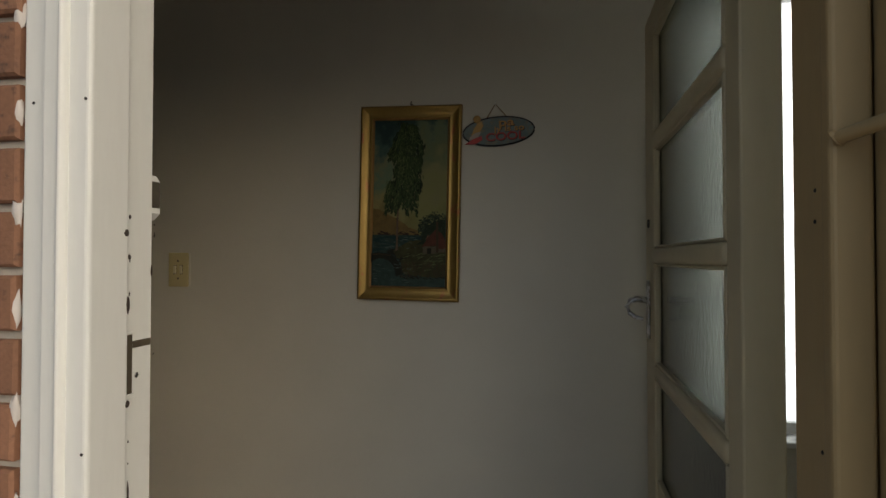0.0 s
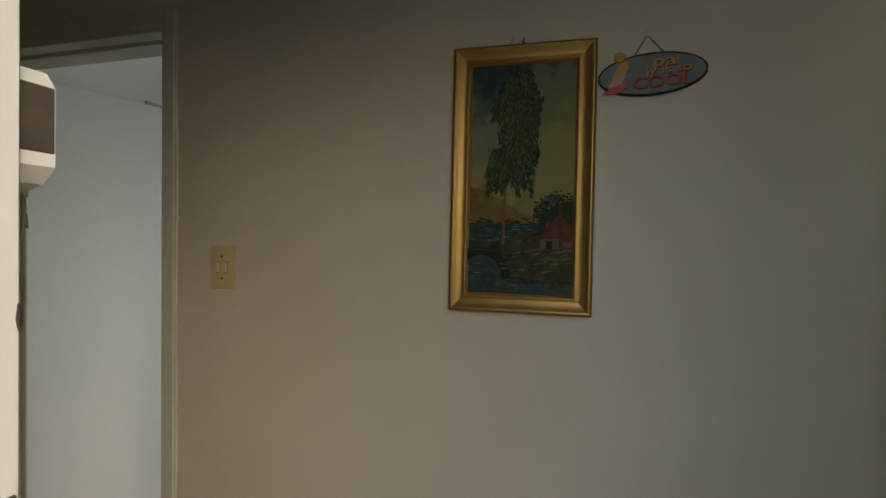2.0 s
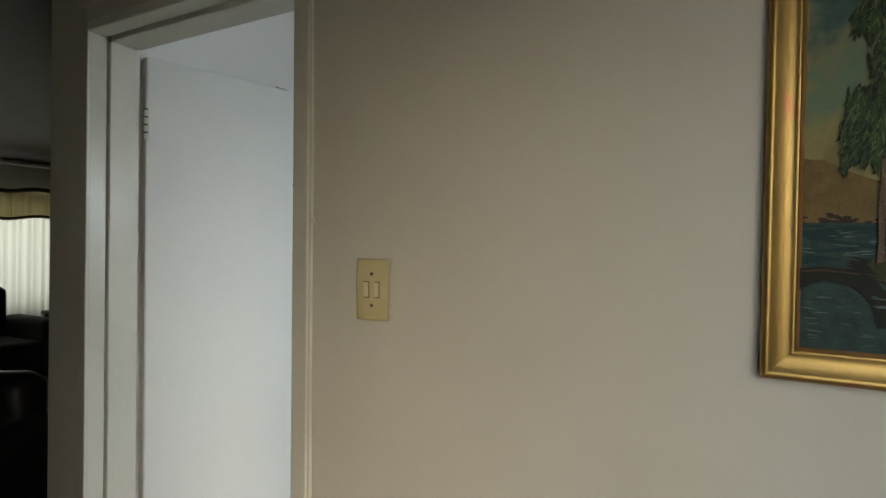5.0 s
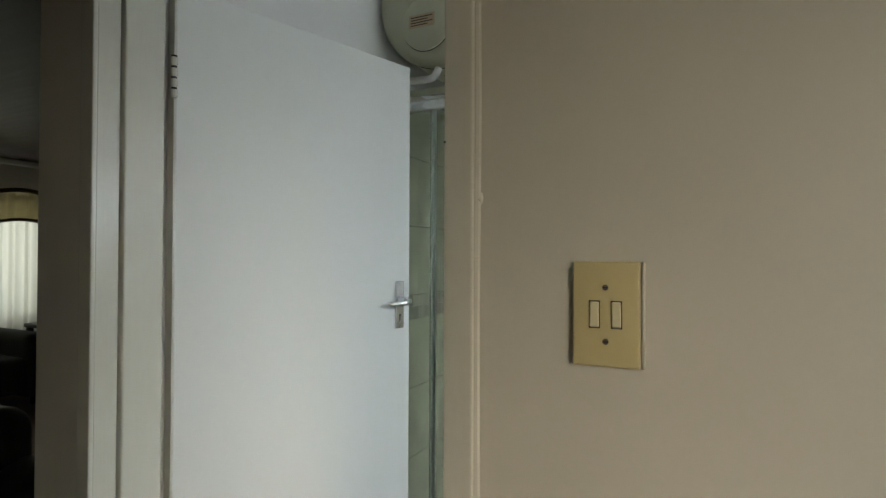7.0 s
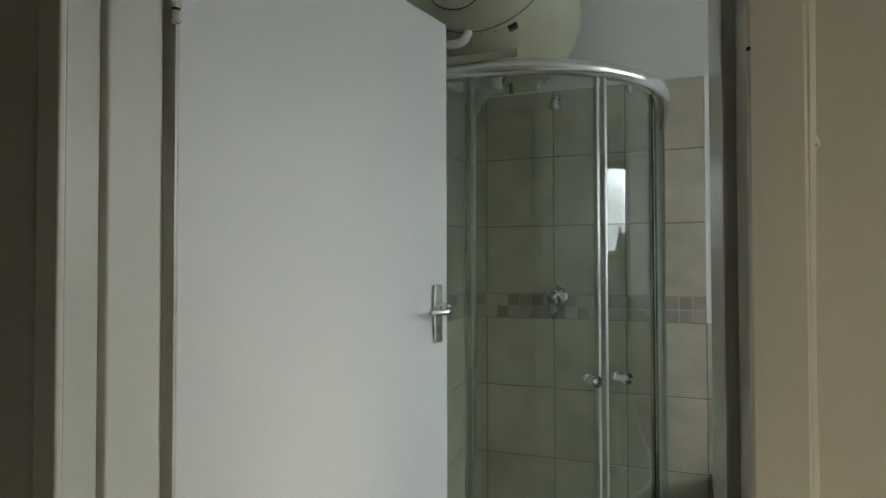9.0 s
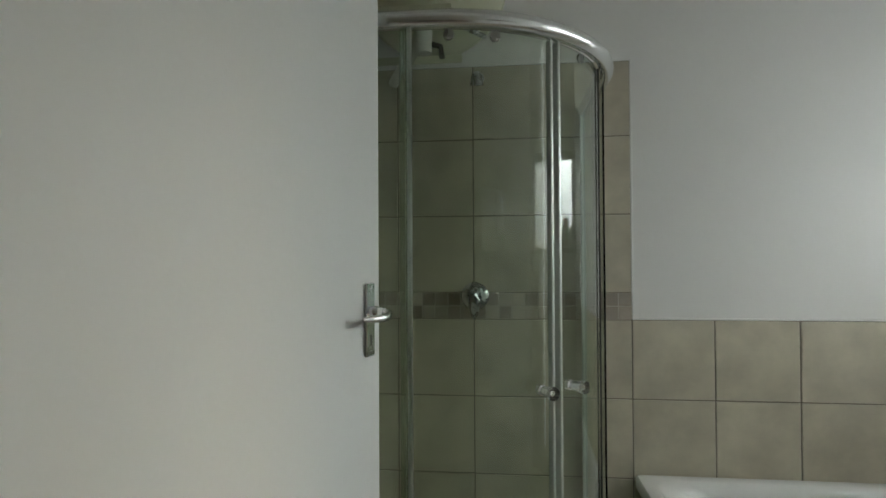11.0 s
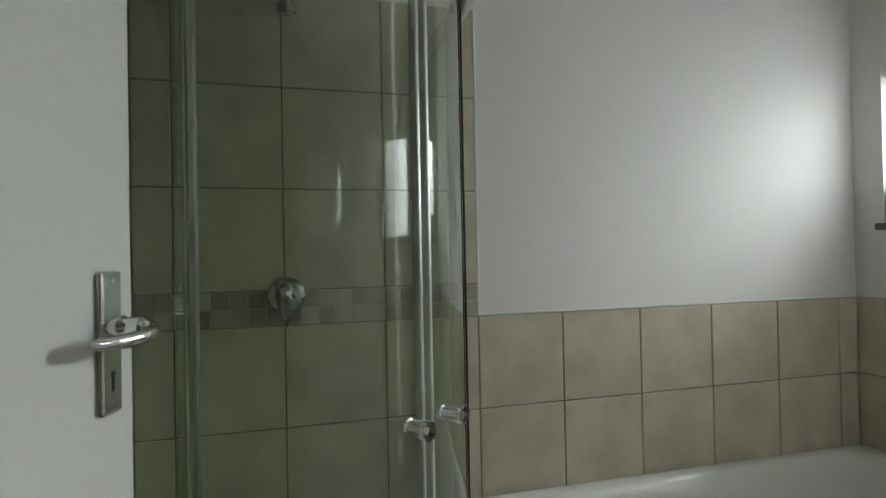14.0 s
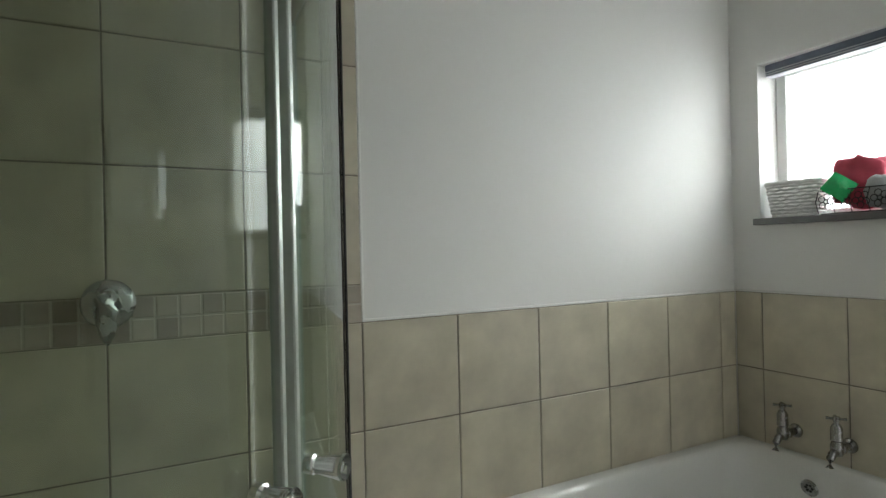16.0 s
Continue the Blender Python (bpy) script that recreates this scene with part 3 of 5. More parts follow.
part("lever", tube([(0.802, 0.006, 1.226), (0.802, 0.036, 1.230), (0.800, 0.056, 1.224), (0.797, 0.064, 1.208), (0.793, 0.058, 1.190), (0.787, 0.042, 1.178), (0.779, 0.022, 1.174)],
     [0.010, 0.0095, 0.009, 0.0085, 0.0075, 0.0065, 0.005], 12), M_CHROMEDULL, ep, "hooked chrome lever", 50)
part("night_latch_hole", lathe([(0.013, 0), (0.012, 0.004), (0.006, 0.004), (0, 0.001)], pose(0.802, 0.0005, 1.451, -90, 0, 0), 14), M_STEEL, ed, "dark latch cylinder")
part("latch_rod", B((0.62, 0.80, -0.071, -0.062, 1.25, 1.258)), M_STEEL, ed)

gate = thing("gate_stay", pose(0.402, 1.034, 1.472), "beige painted gate stay rod fixed to the entrance frame", "gate stay")
part("rod", tube([(0, 0, 0), (0.02, -0.05, 0.006), (0.04, -0.11, 0.014)], 0.0075, 10), M_TAN, gate, "", 50)
part("rod_boss", lathe([(0.011, 0), (0.010, 0.004), (0.008, 0.006)], pose(0, 0.003, 0, 60, 0, 45), 12), M_TAN, gate)
# tan block added beside the hinges; only its near edge is known
structure("porch_pier", B((0.440, 0.62, 0.93, YO + 0.011, -0.15, H), bevel=0.006), M_TAN, "tan block beside the entrance, its depth and height assumed", "pier")

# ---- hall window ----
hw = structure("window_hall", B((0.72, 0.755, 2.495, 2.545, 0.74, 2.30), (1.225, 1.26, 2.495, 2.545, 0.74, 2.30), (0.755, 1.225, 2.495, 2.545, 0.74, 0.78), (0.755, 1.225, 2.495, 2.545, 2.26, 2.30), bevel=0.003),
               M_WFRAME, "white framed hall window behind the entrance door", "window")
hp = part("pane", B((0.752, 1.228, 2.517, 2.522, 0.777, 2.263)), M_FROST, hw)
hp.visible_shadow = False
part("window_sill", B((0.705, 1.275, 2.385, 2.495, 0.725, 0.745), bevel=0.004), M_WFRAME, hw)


def glow(name, color, power):
    m, nt, p = nodes_of(name)
    p.inputs["Base Color"].default_value = (0.8, 0.8, 0.8, 1)
    p.inputs["Emission Color"].default_value = (*color, 1)
    p.inputs["Emission Strength"].default_value = power
    return m


# Glowing boards added outside the windows in place of daylight; lounge one dimmer.
M_DAY = glow("bright_overcast_distance", (0.95, 0.98, 1.0), 2.2)
M_DAYDIM = glow("dim_overcast_distance", (0.92, 1.0, 0.94), 0.6)
for nm, bx in (("backdrop_hall", (0.2, 1.9, 3.0, 3.01, 0.2, 3.0)), ("backdrop_bathroom", (1.8, 1.81, 1.5, 6.2, 0.1, 4.2)), ("backdrop_lounge", (-9.2, -9.19, 1.5, 6.8, 0.0, 3.4))):
    structure(nm, B(bx), M_DAYDIM if "lounge" in nm else M_DAY, "bright overcast daylight beyond the window", "backdrop")

# ---- picture in a gilt frame ----
PX0, PX1, PZ0, PZ1 = -0.546, -0.166, 1.195, 1.913
PW, PH = PX1 - PX0, PZ1 - PZ0
pic = thing("painting", pose((PX0 + PX1) / 2, YN - 0.004, (PZ0 + PZ1) / 2, -0.5, 1.1, 0), "landscape oil painting with a tall tree in a gold frame", "painting")
prof = [(0.0, 0.0), (0.0, 0.017), (0.003, 0.0215), (0.008, 0.022), (0.012, 0.0195), (0.020, 0.016), (0.028, 0.0135), (0.036, 0.0125), (0.040, 0.014), (0.044, 0.0145), (0.046, 0.012), (0.047, 0.004)]


def moulding(name, w, h, m, material, prof, parent):
    """One mitred side of a frame: w long along x at z = -h/2."""
    bm = bmesh.new()
    ends = []
    for s in (-1, 1):
        ends.append([bm.verts.new(m @ Vector((s * (w / 2 - a), -b, -h / 2 + a))) for a, b in prof])
    for i in range(len(prof) - 1):
        bm.faces.new((ends[0][i], ends[0][i + 1], ends[1][i + 1], ends[1][i]))
    return part(name, bm, material, parent, "", 60)


for a, w, h in ((0, PW, PH), (90, PH, PW), (180, PW, PH), (270, PH, PW)):
    turn = pose(0, 0, 0, 0, a, 0)
    moulding("frame_side", w, h, turn, M_GOLD, prof, pic)
    moulding("sight_edge", w - 0.094, h - 0.094, turn, M_GOLDIN, [(-0.001, 0.0165), (0.004, 0.010), (0.006, 0.005)], pic)
part("backing", B((-PW / 2 + 0.01, PW / 2 - 0.01, -0.003, -0.0005, -PH / 2 + 0.01, PH / 2 - 0.01)), M_BARE, pic)
CWD, CHT = PW - 0.094, PH - 0.094
m, nt, p = nodes_of("painted_sky")
n, l = nt.nodes, nt.links
tc, sp, mr, rp, nz, ad = (n.new(k) for k in ("ShaderNodeTexCoord", "ShaderNodeSeparateXYZ", "ShaderNodeMapRange", "ShaderNodeValToRGB", "ShaderNodeTexNoise", "ShaderNodeMath"))
l.new(tc.outputs["Object"], sp.inputs[0])
l.new(tc.outputs["Object"], nz.inputs["Vector"])
nz.inputs["Scale"].default_value, nz.inputs["Detail"].default_value = 16, 5
mr.inputs["From Min"].default_value, mr.inputs["From Max"].default_value = -CHT / 2, CHT / 2
l.new(sp.outputs[2], mr.inputs[0])
ad.operation = "MULTIPLY_ADD"
ad.inputs[1].default_value = 0.75
l.new(nz.outputs[0], ad.inputs[0])
l.new(mr.outputs[0], ad.inputs[2])
sc = n.new("ShaderNodeMath")
sc.operation, sc.inputs[1].default_value = "MULTIPLY", 0.71
l.new(ad.outputs[0], sc.inputs[0])


def sky_ramp(ramp, stops):
    ramp.color_ramp.elements[0].position, ramp.color_ramp.elements[0].color = stops[0][0], (*stops[0][1], 1)
    ramp.color_ramp.elements[1].position, ramp.color_ramp.elements[1].color = stops[-1][0], (*stops[-1][1], 1)
    for pos, c in stops[1:-1]:
        ramp.color_ramp.elements.new(pos).color = (*c, 1)
    l.new(sc.outputs[0], ramp.inputs[0])


rq = n.new("ShaderNodeValToRGB")
sky_ramp(rp, ((0.50, (0.17, 0.13, 0.05)), (0.62, (0.26, 0.23, 0.09)), (0.72, (0.13, 0.19, 0.12)), (0.80, (0.19, 0.19, 0.10)), (0.87, (0.06, 0.11, 0.09)), (0.96, (0.025, 0.05, 0.05))))
sky_ramp(rq, ((0.50, (0.20, 0.20, 0.07)), (0.64, (0.22, 0.215, 0.085)), (0.76, (0.22, 0.21, 0.095)), (0.86, (0.14, 0.165, 0.085)), (0.93, (0.13, 0.17, 0.10)), (0.99, (0.05, 0.09, 0.075))))
side, swirl = n.new("ShaderNodeMapRange"), n.new("ShaderNodeTexNoise")
side.interpolation_type = "SMOOTHSTEP"
side.inputs["From Min"].default_value, side.inputs["From Max"].default_value = -0.06, 0.05
swirl.inputs["Scale"].default_value, swirl.inputs["Detail"].default_value = 22, 4
l.new(tc.outputs["Object"], swirl.inputs["Vector"])
bend = n.new("ShaderNodeMath")
bend.operation, bend.inputs[1].default_value = "MULTIPLY_ADD", 0.10
l.new(swirl.outputs[0], bend.inputs[0])
shift = n.new("ShaderNodeMath")
shift.operation, shift.inputs[1].default_value = "SUBTRACT", 0.05
l.new(sp.outputs[0], shift.inputs[0])
l.new(shift.outputs[0], bend.inputs[2])
l.new(bend.outputs[0], side.inputs[0])
blendsky = n.new("ShaderNodeMix")
blendsky.data_type = "RGBA"
l.new(side.outputs[0], blendsky.inputs[0])
l.new(rp.outputs[0], blendsky.inputs[6])
l.new(rq.outputs[0], blendsky.inputs[7])
l.new(blendsky.outputs[2], p.inputs["Base Color"])
p.inputs["Roughness"].default_value = 0.6
p.inputs["Specular IOR Level"].default_value = 0.2
canvas = part("canvas", B((-CWD / 2 - 0.003, CWD / 2 + 0.003, -0.0075, -0.004, -CHT / 2 - 0.003, CHT / 2 + 0.003)), m, pic, "oil sky fading from dark teal to gold")
layer = [0.0078]


def oil(name, color, var=0.35, size=0.02):
    m = surface(name, color, 0.6, stain=var, stain_size=size, grain=0.35, grain_size=0.004, bump=0.5, bump_size=0.004)
    m.node_tree.nodes["Principled BSDF"].inputs["Specular IOR Level"].default_value = 0.2
    return m


def paint(name, pts, material, wobble=0.0, seed=1):
    """A painted shape on the canvas; points in fractions from the picture's upper left."""
    r = random.Random(seed)
    out = []
    for i in range(len(pts)):
        (a, b), (c, d) = pts[i], pts[(i + 1) % len(pts)]
        steps = max(1, int(math.hypot(c - a, d - b) / 0.04)) if wobble else 1
        for k in range(steps):
            u, v = a + (c - a) * k / steps, b + (d - b) * k / steps
            inner = 0.01 < u < 0.99 and 0.01 < v < 0.99
            out.append((((min(max(u + (r.uniform(-wobble, wobble) if inner else 0), 0), 1)) - 0.5) * CWD, (0.5 - min(max(v + (r.uniform(-wobble, wobble) / 2 if inner else 0), 0), 1)) * CHT))
    layer[0] += 0.00025
    return part(name, plate(out, 0.0003, m=Matrix.Translation((0, -layer[0], 0))), material, canvas)


O_HILL, O_HILL2, O_LAKE = oil("oil_ochre_hill", (0.20, 0.135, 0.045), 0.4, 0.02), oil("oil_umber_shore", (0.05, 0.03, 0.02)), oil("oil_teal_water", (0.036, 0.066, 0.058), 0.6, 0.015)
O_GRASS, O_DARK, O_BUSH = oil("oil_moss_grass", (0.056, 0.056, 0.022), 0.7), oil("oil_dark_bank", (0.02, 0.022, 0.015)), oil("oil_dark_bush", (0.022, 0.036, 0.018), 0.5, 0.012)
O_ROOF, O_WALL, O_BARK = oil("oil_red_roof", (0.11, 0.038, 0.022)), oil("oil_cottage_wall", (0.12, 0.10, 0.065)), oil("oil_birch_bark", (0.15, 0.10, 0.065), 0.8, 0.006)
O_LEAF, O_LEAF2, O_LEAF3 = oil("oil_leaf_dark", (0.018, 0.032, 0.016), 0.5), oil("oil_leaf_mid", (0.05, 0.08, 0.028), 0.5), oil("oil_leaf_light", (0.14, 0.175, 0.07), 0.5)
O_PALE, O_UMBER, O_MID = oil("oil_pale_ripple", (0.14, 0.19, 0.165)), oil("oil_umber", (0.07, 0.045, 0.022)), oil("oil_deep_teal", (0.018, 0.05, 0.05))


def dabs(name, material, count, place, long, tilt, thin=0.18, seed=1):
    """Many brush dabs: place(r) gives a spot in fractions of the picture, or None; tilt(r, u, v) the lean from upright."""
    bm, r = bmesh.new(), random.Random(seed)
    layer[0] += 0.00012
    for i in range(count):
        spot = place(r)
        if not spot or not (0.01 < spot[0] < 0.99 and 0.008 < spot[1] < 0.992):
            continue
        u, v = spot
        k, a = r.uniform(*long), tilt(r, u, v)
        d, w = Vector((math.sin(a), 0, -math.cos(a))) * k, Vector((math.cos(a), 0, math.sin(a))) * k * thin
        c = Vector(((u - 0.5) * CWD, -layer[0] - 0.00008 * r.random(), (0.5 - v) * CHT))
        bm.faces.new([bm.verts.new(q) for q in (c - d, c - 0.4 * d + w, c + 0.5 * d + 0.8 * w, c + d, c + 0.5 * d - 0.8 * w, c - 0.4 * d - w)])
    return tagged(part(name, bm, material, canvas), kind="stuff")


def within(u0, u1, v0, v1):
    return lambda r: (r.uniform(u0, u1), r.uniform(v0, v1))


def level(r, u, v):
    return math.pi / 2 + r.uniform(-0.15, 0.15)


paint("hill", [(0, 0.53), (0.10, 0.54), (0.24, 0.575), (0.40, 0.61), (0.50, 0.645), (0.64, 0.665), (0.64, 0.70), (0, 0.70)], O_HILL, 0.006)
dabs("hill_shade", O_UMBER, 130, lambda r: (lambda u: (u, r.uniform(0.57 + 0.16 * u, 0.70)))(r.uniform(0, 0.6)), (0.006, 0.016), lambda r, u, v: 1.2 + r.uniform(-0.2, 0.2), 0.10, 3)
dabs("shore", O_HILL2, 120, within(0, 0.64, 0.668, 0.69), (0.004, 0.010), level, 0.3, 4)
paint("lake", [(0, 0.69), (0.72, 0.69), (0.70, 0.80), (0, 0.82)], O_LAKE)
paint("lower_water", [(0, 0.80), (0.45, 0.80), (1, 0.90), (1, 1), (0, 1)], O_LAKE)
dabs("water_shade", O_MID, 420, lambda r: (r.random(), r.choice((r.uniform(0.695, 0.80), r.uniform(0.83, 0.99), r.uniform(0.93, 0.99)))), (0.008, 0.026), level, 0.12, 5)
paint("bank", [(0.30, 0.785), (0.40, 0.755), (0.52, 0.725), (0.70, 0.715), (1, 0.74), (1, 0.83), (0.35, 0.83)], O_GRASS, 0.006, 7)
dabs("bank_shade", O_DARK, 260, lambda r: (lambda u: (u, r.uniform(0.755 if u > 0.52 else 0.775, 0.825)))(r.uniform(0.24, 0.98)), (0.005, 0.016), lambda r, u, v: math.pi / 2 - 0.25 + r.uniform(-0.2, 0.2), 0.16, 8)
paint("bush", [(0.66, 0.72), (0.69, 0.67), (0.74, 0.635), (0.82, 0.61), (0.92, 0.60), (1, 0.595), (1, 0.74), (0.60, 0.745)], O_BUSH, 0.012, 6)


def bush_spot(r):
    a, q = r.uniform(0, math.tau), r.random() ** 0.5
    return (0.85 + 0.22 * q * math.cos(a) + r.gauss(0, 0.012), 0.655 + 0.090 * q * math.sin(a) + r.gauss(0, 0.008))


def any_way(r, u, v):
    return r.uniform(0, math.pi)


dabs("bush_foliage", O_BUSH, 700, bush_spot, (0.003, 0.007), any_way, 0.35, 11)
dabs("bush_light", oil("oil_bush_light", (0.05, 0.075, 0.045), 0.6, 0.01), 260, bush_spot, (0.002, 0.005), any_way, 0.35, 12)
paint("cottage_wall", [(0.69, 0.755), (0.98, 0.755), (0.98, 0.795), (0.69, 0.80)], O_WALL, 0.003)
paint("cottage_door", [(0.745, 0.765), (0.80, 0.765), (0.80, 0.80), (0.745, 0.80)], O_DARK)
paint("roof", [(0.68, 0.758), (0.755, 0.70), (0.86, 0.655), (0.93, 0.68), (0.985, 0.725), (0.985, 0.765), (0.89, 0.77), (0.86, 0.752)], O_ROOF, 0.004)
dabs("roof_light", oil("oil_rust", (0.16, 0.07, 0.04)), 90, within(0.74, 0.95, 0.69, 0.75), (0.003, 0.009), lambda r, u, v: 0.7 if u > 0.87 else -0.7, 0.14, 13)
paint("chimney", [(0.855, 0.61), (0.885, 0.61), (0.895, 0.79), (0.862, 0.79)], O_UMBER)
paint("meadow", [(0.40, 0.84), (0.55, 0.815), (0.75, 0.80), (1, 0.785), (1, 0.935), (0.7, 0.935), (0.45, 0.92)], O_GRASS, 0.008, 9)
dabs("meadow_shadow", O_DARK, 420, lambda r: (lambda u: (u, r.choice((r.uniform(0.825, 0.85), r.uniform(0.87, 0.945)))))(r.uniform(0.38, 0.99)), (0.004, 0.014), lambda r, u, v: math.pi / 2 - 0.3 + r.uniform(-0.5, 0.5), 0.14, 14)
dabs("meadow_light", O_LEAF3, 130, within(0.45, 0.98, 0.80, 0.90), (0.006, 0.018), lambda r, u, v: math.pi / 2 + 0.25 + r.uniform(-0.15, 0.15), 0.08, 15)
dabs("reed_bed", O_UMBER, 150, within(0.40, 0.97, 0.85, 0.935), (0.004, 0.012), lambda r, u, v: r.uniform(-0.4, 0.4), 0.10, 16)
arch = [(0.0, 0.80), (0.12, 0.795), (0.26, 0.802), (0.34, 0.825), (0.40, 0.87), (0.42, 0.93), (0.34, 0.935)] + [(0.14 + 0.20 * math.cos(a), 0.925 - 0.095 * math.sin(a)) for a in (0.2, 0.5, 0.8, 1.1, 1.4, 1.7, 2.0, 2.3)] + [(0.0, 0.87)]
paint("bridge", arch, O_DARK, 0.003)
paint("parapet", [(0, 0.806), (0.12, 0.801), (0.27, 0.809), (0.27, 0.813), (0.12, 0.806), (0, 0.812)], O_UMBER)
dabs("ripple", O_PALE, 60, lambda r: (r.uniform(0.02, 0.6), r.choice((r.uniform(0.70, 0.77), r.uniform(0.86, 0.98)))), (0.004, 0.013), level, 0.07, 17)
paint("trunk", [(0.352, 0.46), (0.372, 0.46), (0.360, 0.62), (0.366, 0.78), (0.334, 0.785), (0.340, 0.64)], O_BARK, 0.004)
dabs("bark_shade", O_DARK, 40, within(0.335, 0.37, 0.50, 0.78), (0.002, 0.005), level, 0.3, 18)


def crown_spot(seed):
    """Hanging sprays: thick clusters with gaps, narrow at the top, ragged below."""
    g = random.Random(90)
    sprays = []
    for i in range(140):
        v = 0.03 + 0.46 * (i / 139) ** 0.95
        half = 0.080 + 0.098 * min(1, v / 0.16)
        q = g.uniform(-1, 1)
        sprays.append((0.475 - 0.16 * v + half * q, v, g.uniform(0.035, 0.105), 0.05 * q))

    def spot(r):
        u, v, drop, lean = r.choice(sprays)
        f = r.random()
        return (u + lean * f + r.gauss(0, 0.02) * (1.25 - f), v + drop * f)
    return spot


def droop(r, u, v):
    return (u - 0.42) * 1.8 + r.uniform(-0.55, 0.55)


dabs("foliage_shadow", O_LEAF, 2600, crown_spot(1), (0.006, 0.014), droop, 0.24, 21)
dabs("foliage", O_LEAF2, 2600, crown_spot(2), (0.005, 0.012), droop, 0.13, 22)
dabs("foliage_light", O_LEAF3, 520, lambda r: (lambda q: (q[0] - 0.012, q[1] - 0.006))(crown_spot(3)(r)), (0.003, 0.009), droop, 0.10, 23)
dabs("foliage_gap", O_LEAF, 260, crown_spot(4), (0.002, 0.006), droop, 0.25, 24)
part("hanging_nail", tube([(0.01, -0.002, PH / 2 + 0.001), (-0.004, -0.008, PH / 2 + 0.008), (0.001, -0.012, PH / 2 + 0.016)], 0.003, 6), M_STEEL, pic, "bent hanging tab")

# ---- oval sign ----
sg = thing("wall_sign", pose(-0.029, YN - 0.002, 1.808, 0, -3, 0) @ Matrix.Scale(1.165, 4), "oval painted wooden sign hung on brown string", "wall sign")
S_BASE = surface("blue_grey_sign_paint", (0.14, 0.19, 0.185), 0.5, stain=0.5, stain_size=0.03, dirt=(0.20, 0.18, 0.13), dirt_at=0.52)
S_RED, S_ORANGE, S_YEL = surface("sign_red", (0.42, 0.035, 0.03), 0.4), surface("sign_orange", (0.52, 0.25, 0.06), 0.4), surface("sign_ochre", (0.50, 0.30, 0.08), 0.5)
board = part("board", plate(ring_points(0, 0, 0.108, 0.042, 48), 0.009), S_BASE, sg, "oval blue-grey board")
part("board_edge", tube([(x, -0.004, z) for x, z in ring_points(0, 0, 0.1085, 0.0425, 48)], 0.0045, 6, closed=True), M_BLACK, board)
for word, size, wide, x, z, mt in (("pa", 0.034, 1.55, 0.026, 0.024, S_ORANGE), ("jy is so", 0.025, 1.35, 0.034, 0.005, S_ORANGE), ("COOL", 0.034, 1.25, 0.020, -0.019, S_RED)):
    stretch = Matrix.Diagonal((wide, 1, 1, 1))
    letters(word, size, 0.003, pose(x + 0.0012, -0.0102, z - 0.0014) @ stretch, M_BLACK, sg, "letter_shadow")
    letters(word, size, 0.003, pose(x, -0.0112, z) @ stretch, mt, sg)
part("painted_shape", plate([(-0.085, -0.01), (-0.06, -0.004), (-0.045, 0.02), (-0.05, 0.034), (-0.062, 0.03), (-0.075, 0.012)], 0.003, m=Matrix.Translation((0, -0.009, 0))), S_YEL, sg, "plain ochre relief shape")
part("painted_shape", lathe([(0.0, 0.004), (0.010, 0.003), (0.012, 0.0)], pose(-0.064, -0.009, 0.042, 90, 0, 0), 14), S_YEL, sg, "plain ochre relief shape")
part("painted_shape", plate([(-0.106, -0.034), (-0.075, -0.036), (-0.05, -0.024), (-0.052, -0.012), (-0.08, -0.02)], 0.004, m=Matrix.Translation((0, -0.009, 0))), S_RED, sg, "plain red relief shape")
part("painted_shape", plate([(-0.092, -0.022), (-0.066, -0.018), (-0.052, 0.002), (-0.07, 0.0), (-0.088, -0.012)], 0.003, m=Matrix.Translation((0, -0.0092, 0))), surface("sign_pale", (0.42, 0.36, 0.30), 0.5), sg, "plain pale relief shape")
part("string", tube([(-0.036, -0.004, 0.040), (-0.005, -0.004, 0.086), (0.030, -0.004, 0.040)], 0.0022, 6), M_STRING, sg)
part("hook", tube([(-0.005, 0.0, 0.083), (-0.005, -0.007, 0.084), (-0.005, -0.008, 0.090), (-0.005, 0.0, 0.095)], 0.0022, 6), M_PVC, sg, "white wall hook")
hk = thing("wall_hook", pose(-0.382, YN, 1.926), "small white painted hook above the picture", "wall hook")
part("hook_body", tube([(0.0, 0.0, 0.004), (0.0, -0.010, 0.002), (0, -0.013, 0.010), (0, -0.004, 0.014)], 0.003, 8), M_PVC, hk)

# ---- bathroom window, sill, blind ----
bw = structure("window_bathroom", B((0.40, 0.44, W0, W0 + 0.04, WZ0, WZ1), (0.40, 0.44, W1 - 0.04, W1, WZ0, WZ1), (0.40, 0.44, W0 + 0.04, W1 - 0.04, WZ0, WZ0 + 0.04), (0.40, 0.44, W0 + 0.04, W1 - 0.04, WZ1 - 0.04, WZ1), (0.40, 0.44, 3.25, 3.31, WZ0 + 0.04, WZ1 - 0.04), bevel=0.004, seg=2),
               M_WFRAME, "white framed frosted bathroom window above a slate sill", "window")
bpn = part("pane", B((0.416, 0.421, W0 + 0.036, W1 - 0.036, WZ0 + 0.036, WZ1 - 0.036)), M_FROST, bw, "bright frosted glass")
bpn.visible_shadow = False
part("window_sill", B((0.222, 0.40, W0 - 0.03, W1 - 0.004, 1.372, 1.397), bevel=0.003), M_SILL, bw, "dark grey slate sill")
bl = thing("window_blind", pose(0.33, 0, 0), "blue-grey slatted blind drawn up at the window head", "blind")
part("head_rail", B((-0.018, 0.018, W0 + 0.01, W1 - 0.012, 1.985, WZ1 - 0.001), bevel=0.002), M_BLIND, bl)
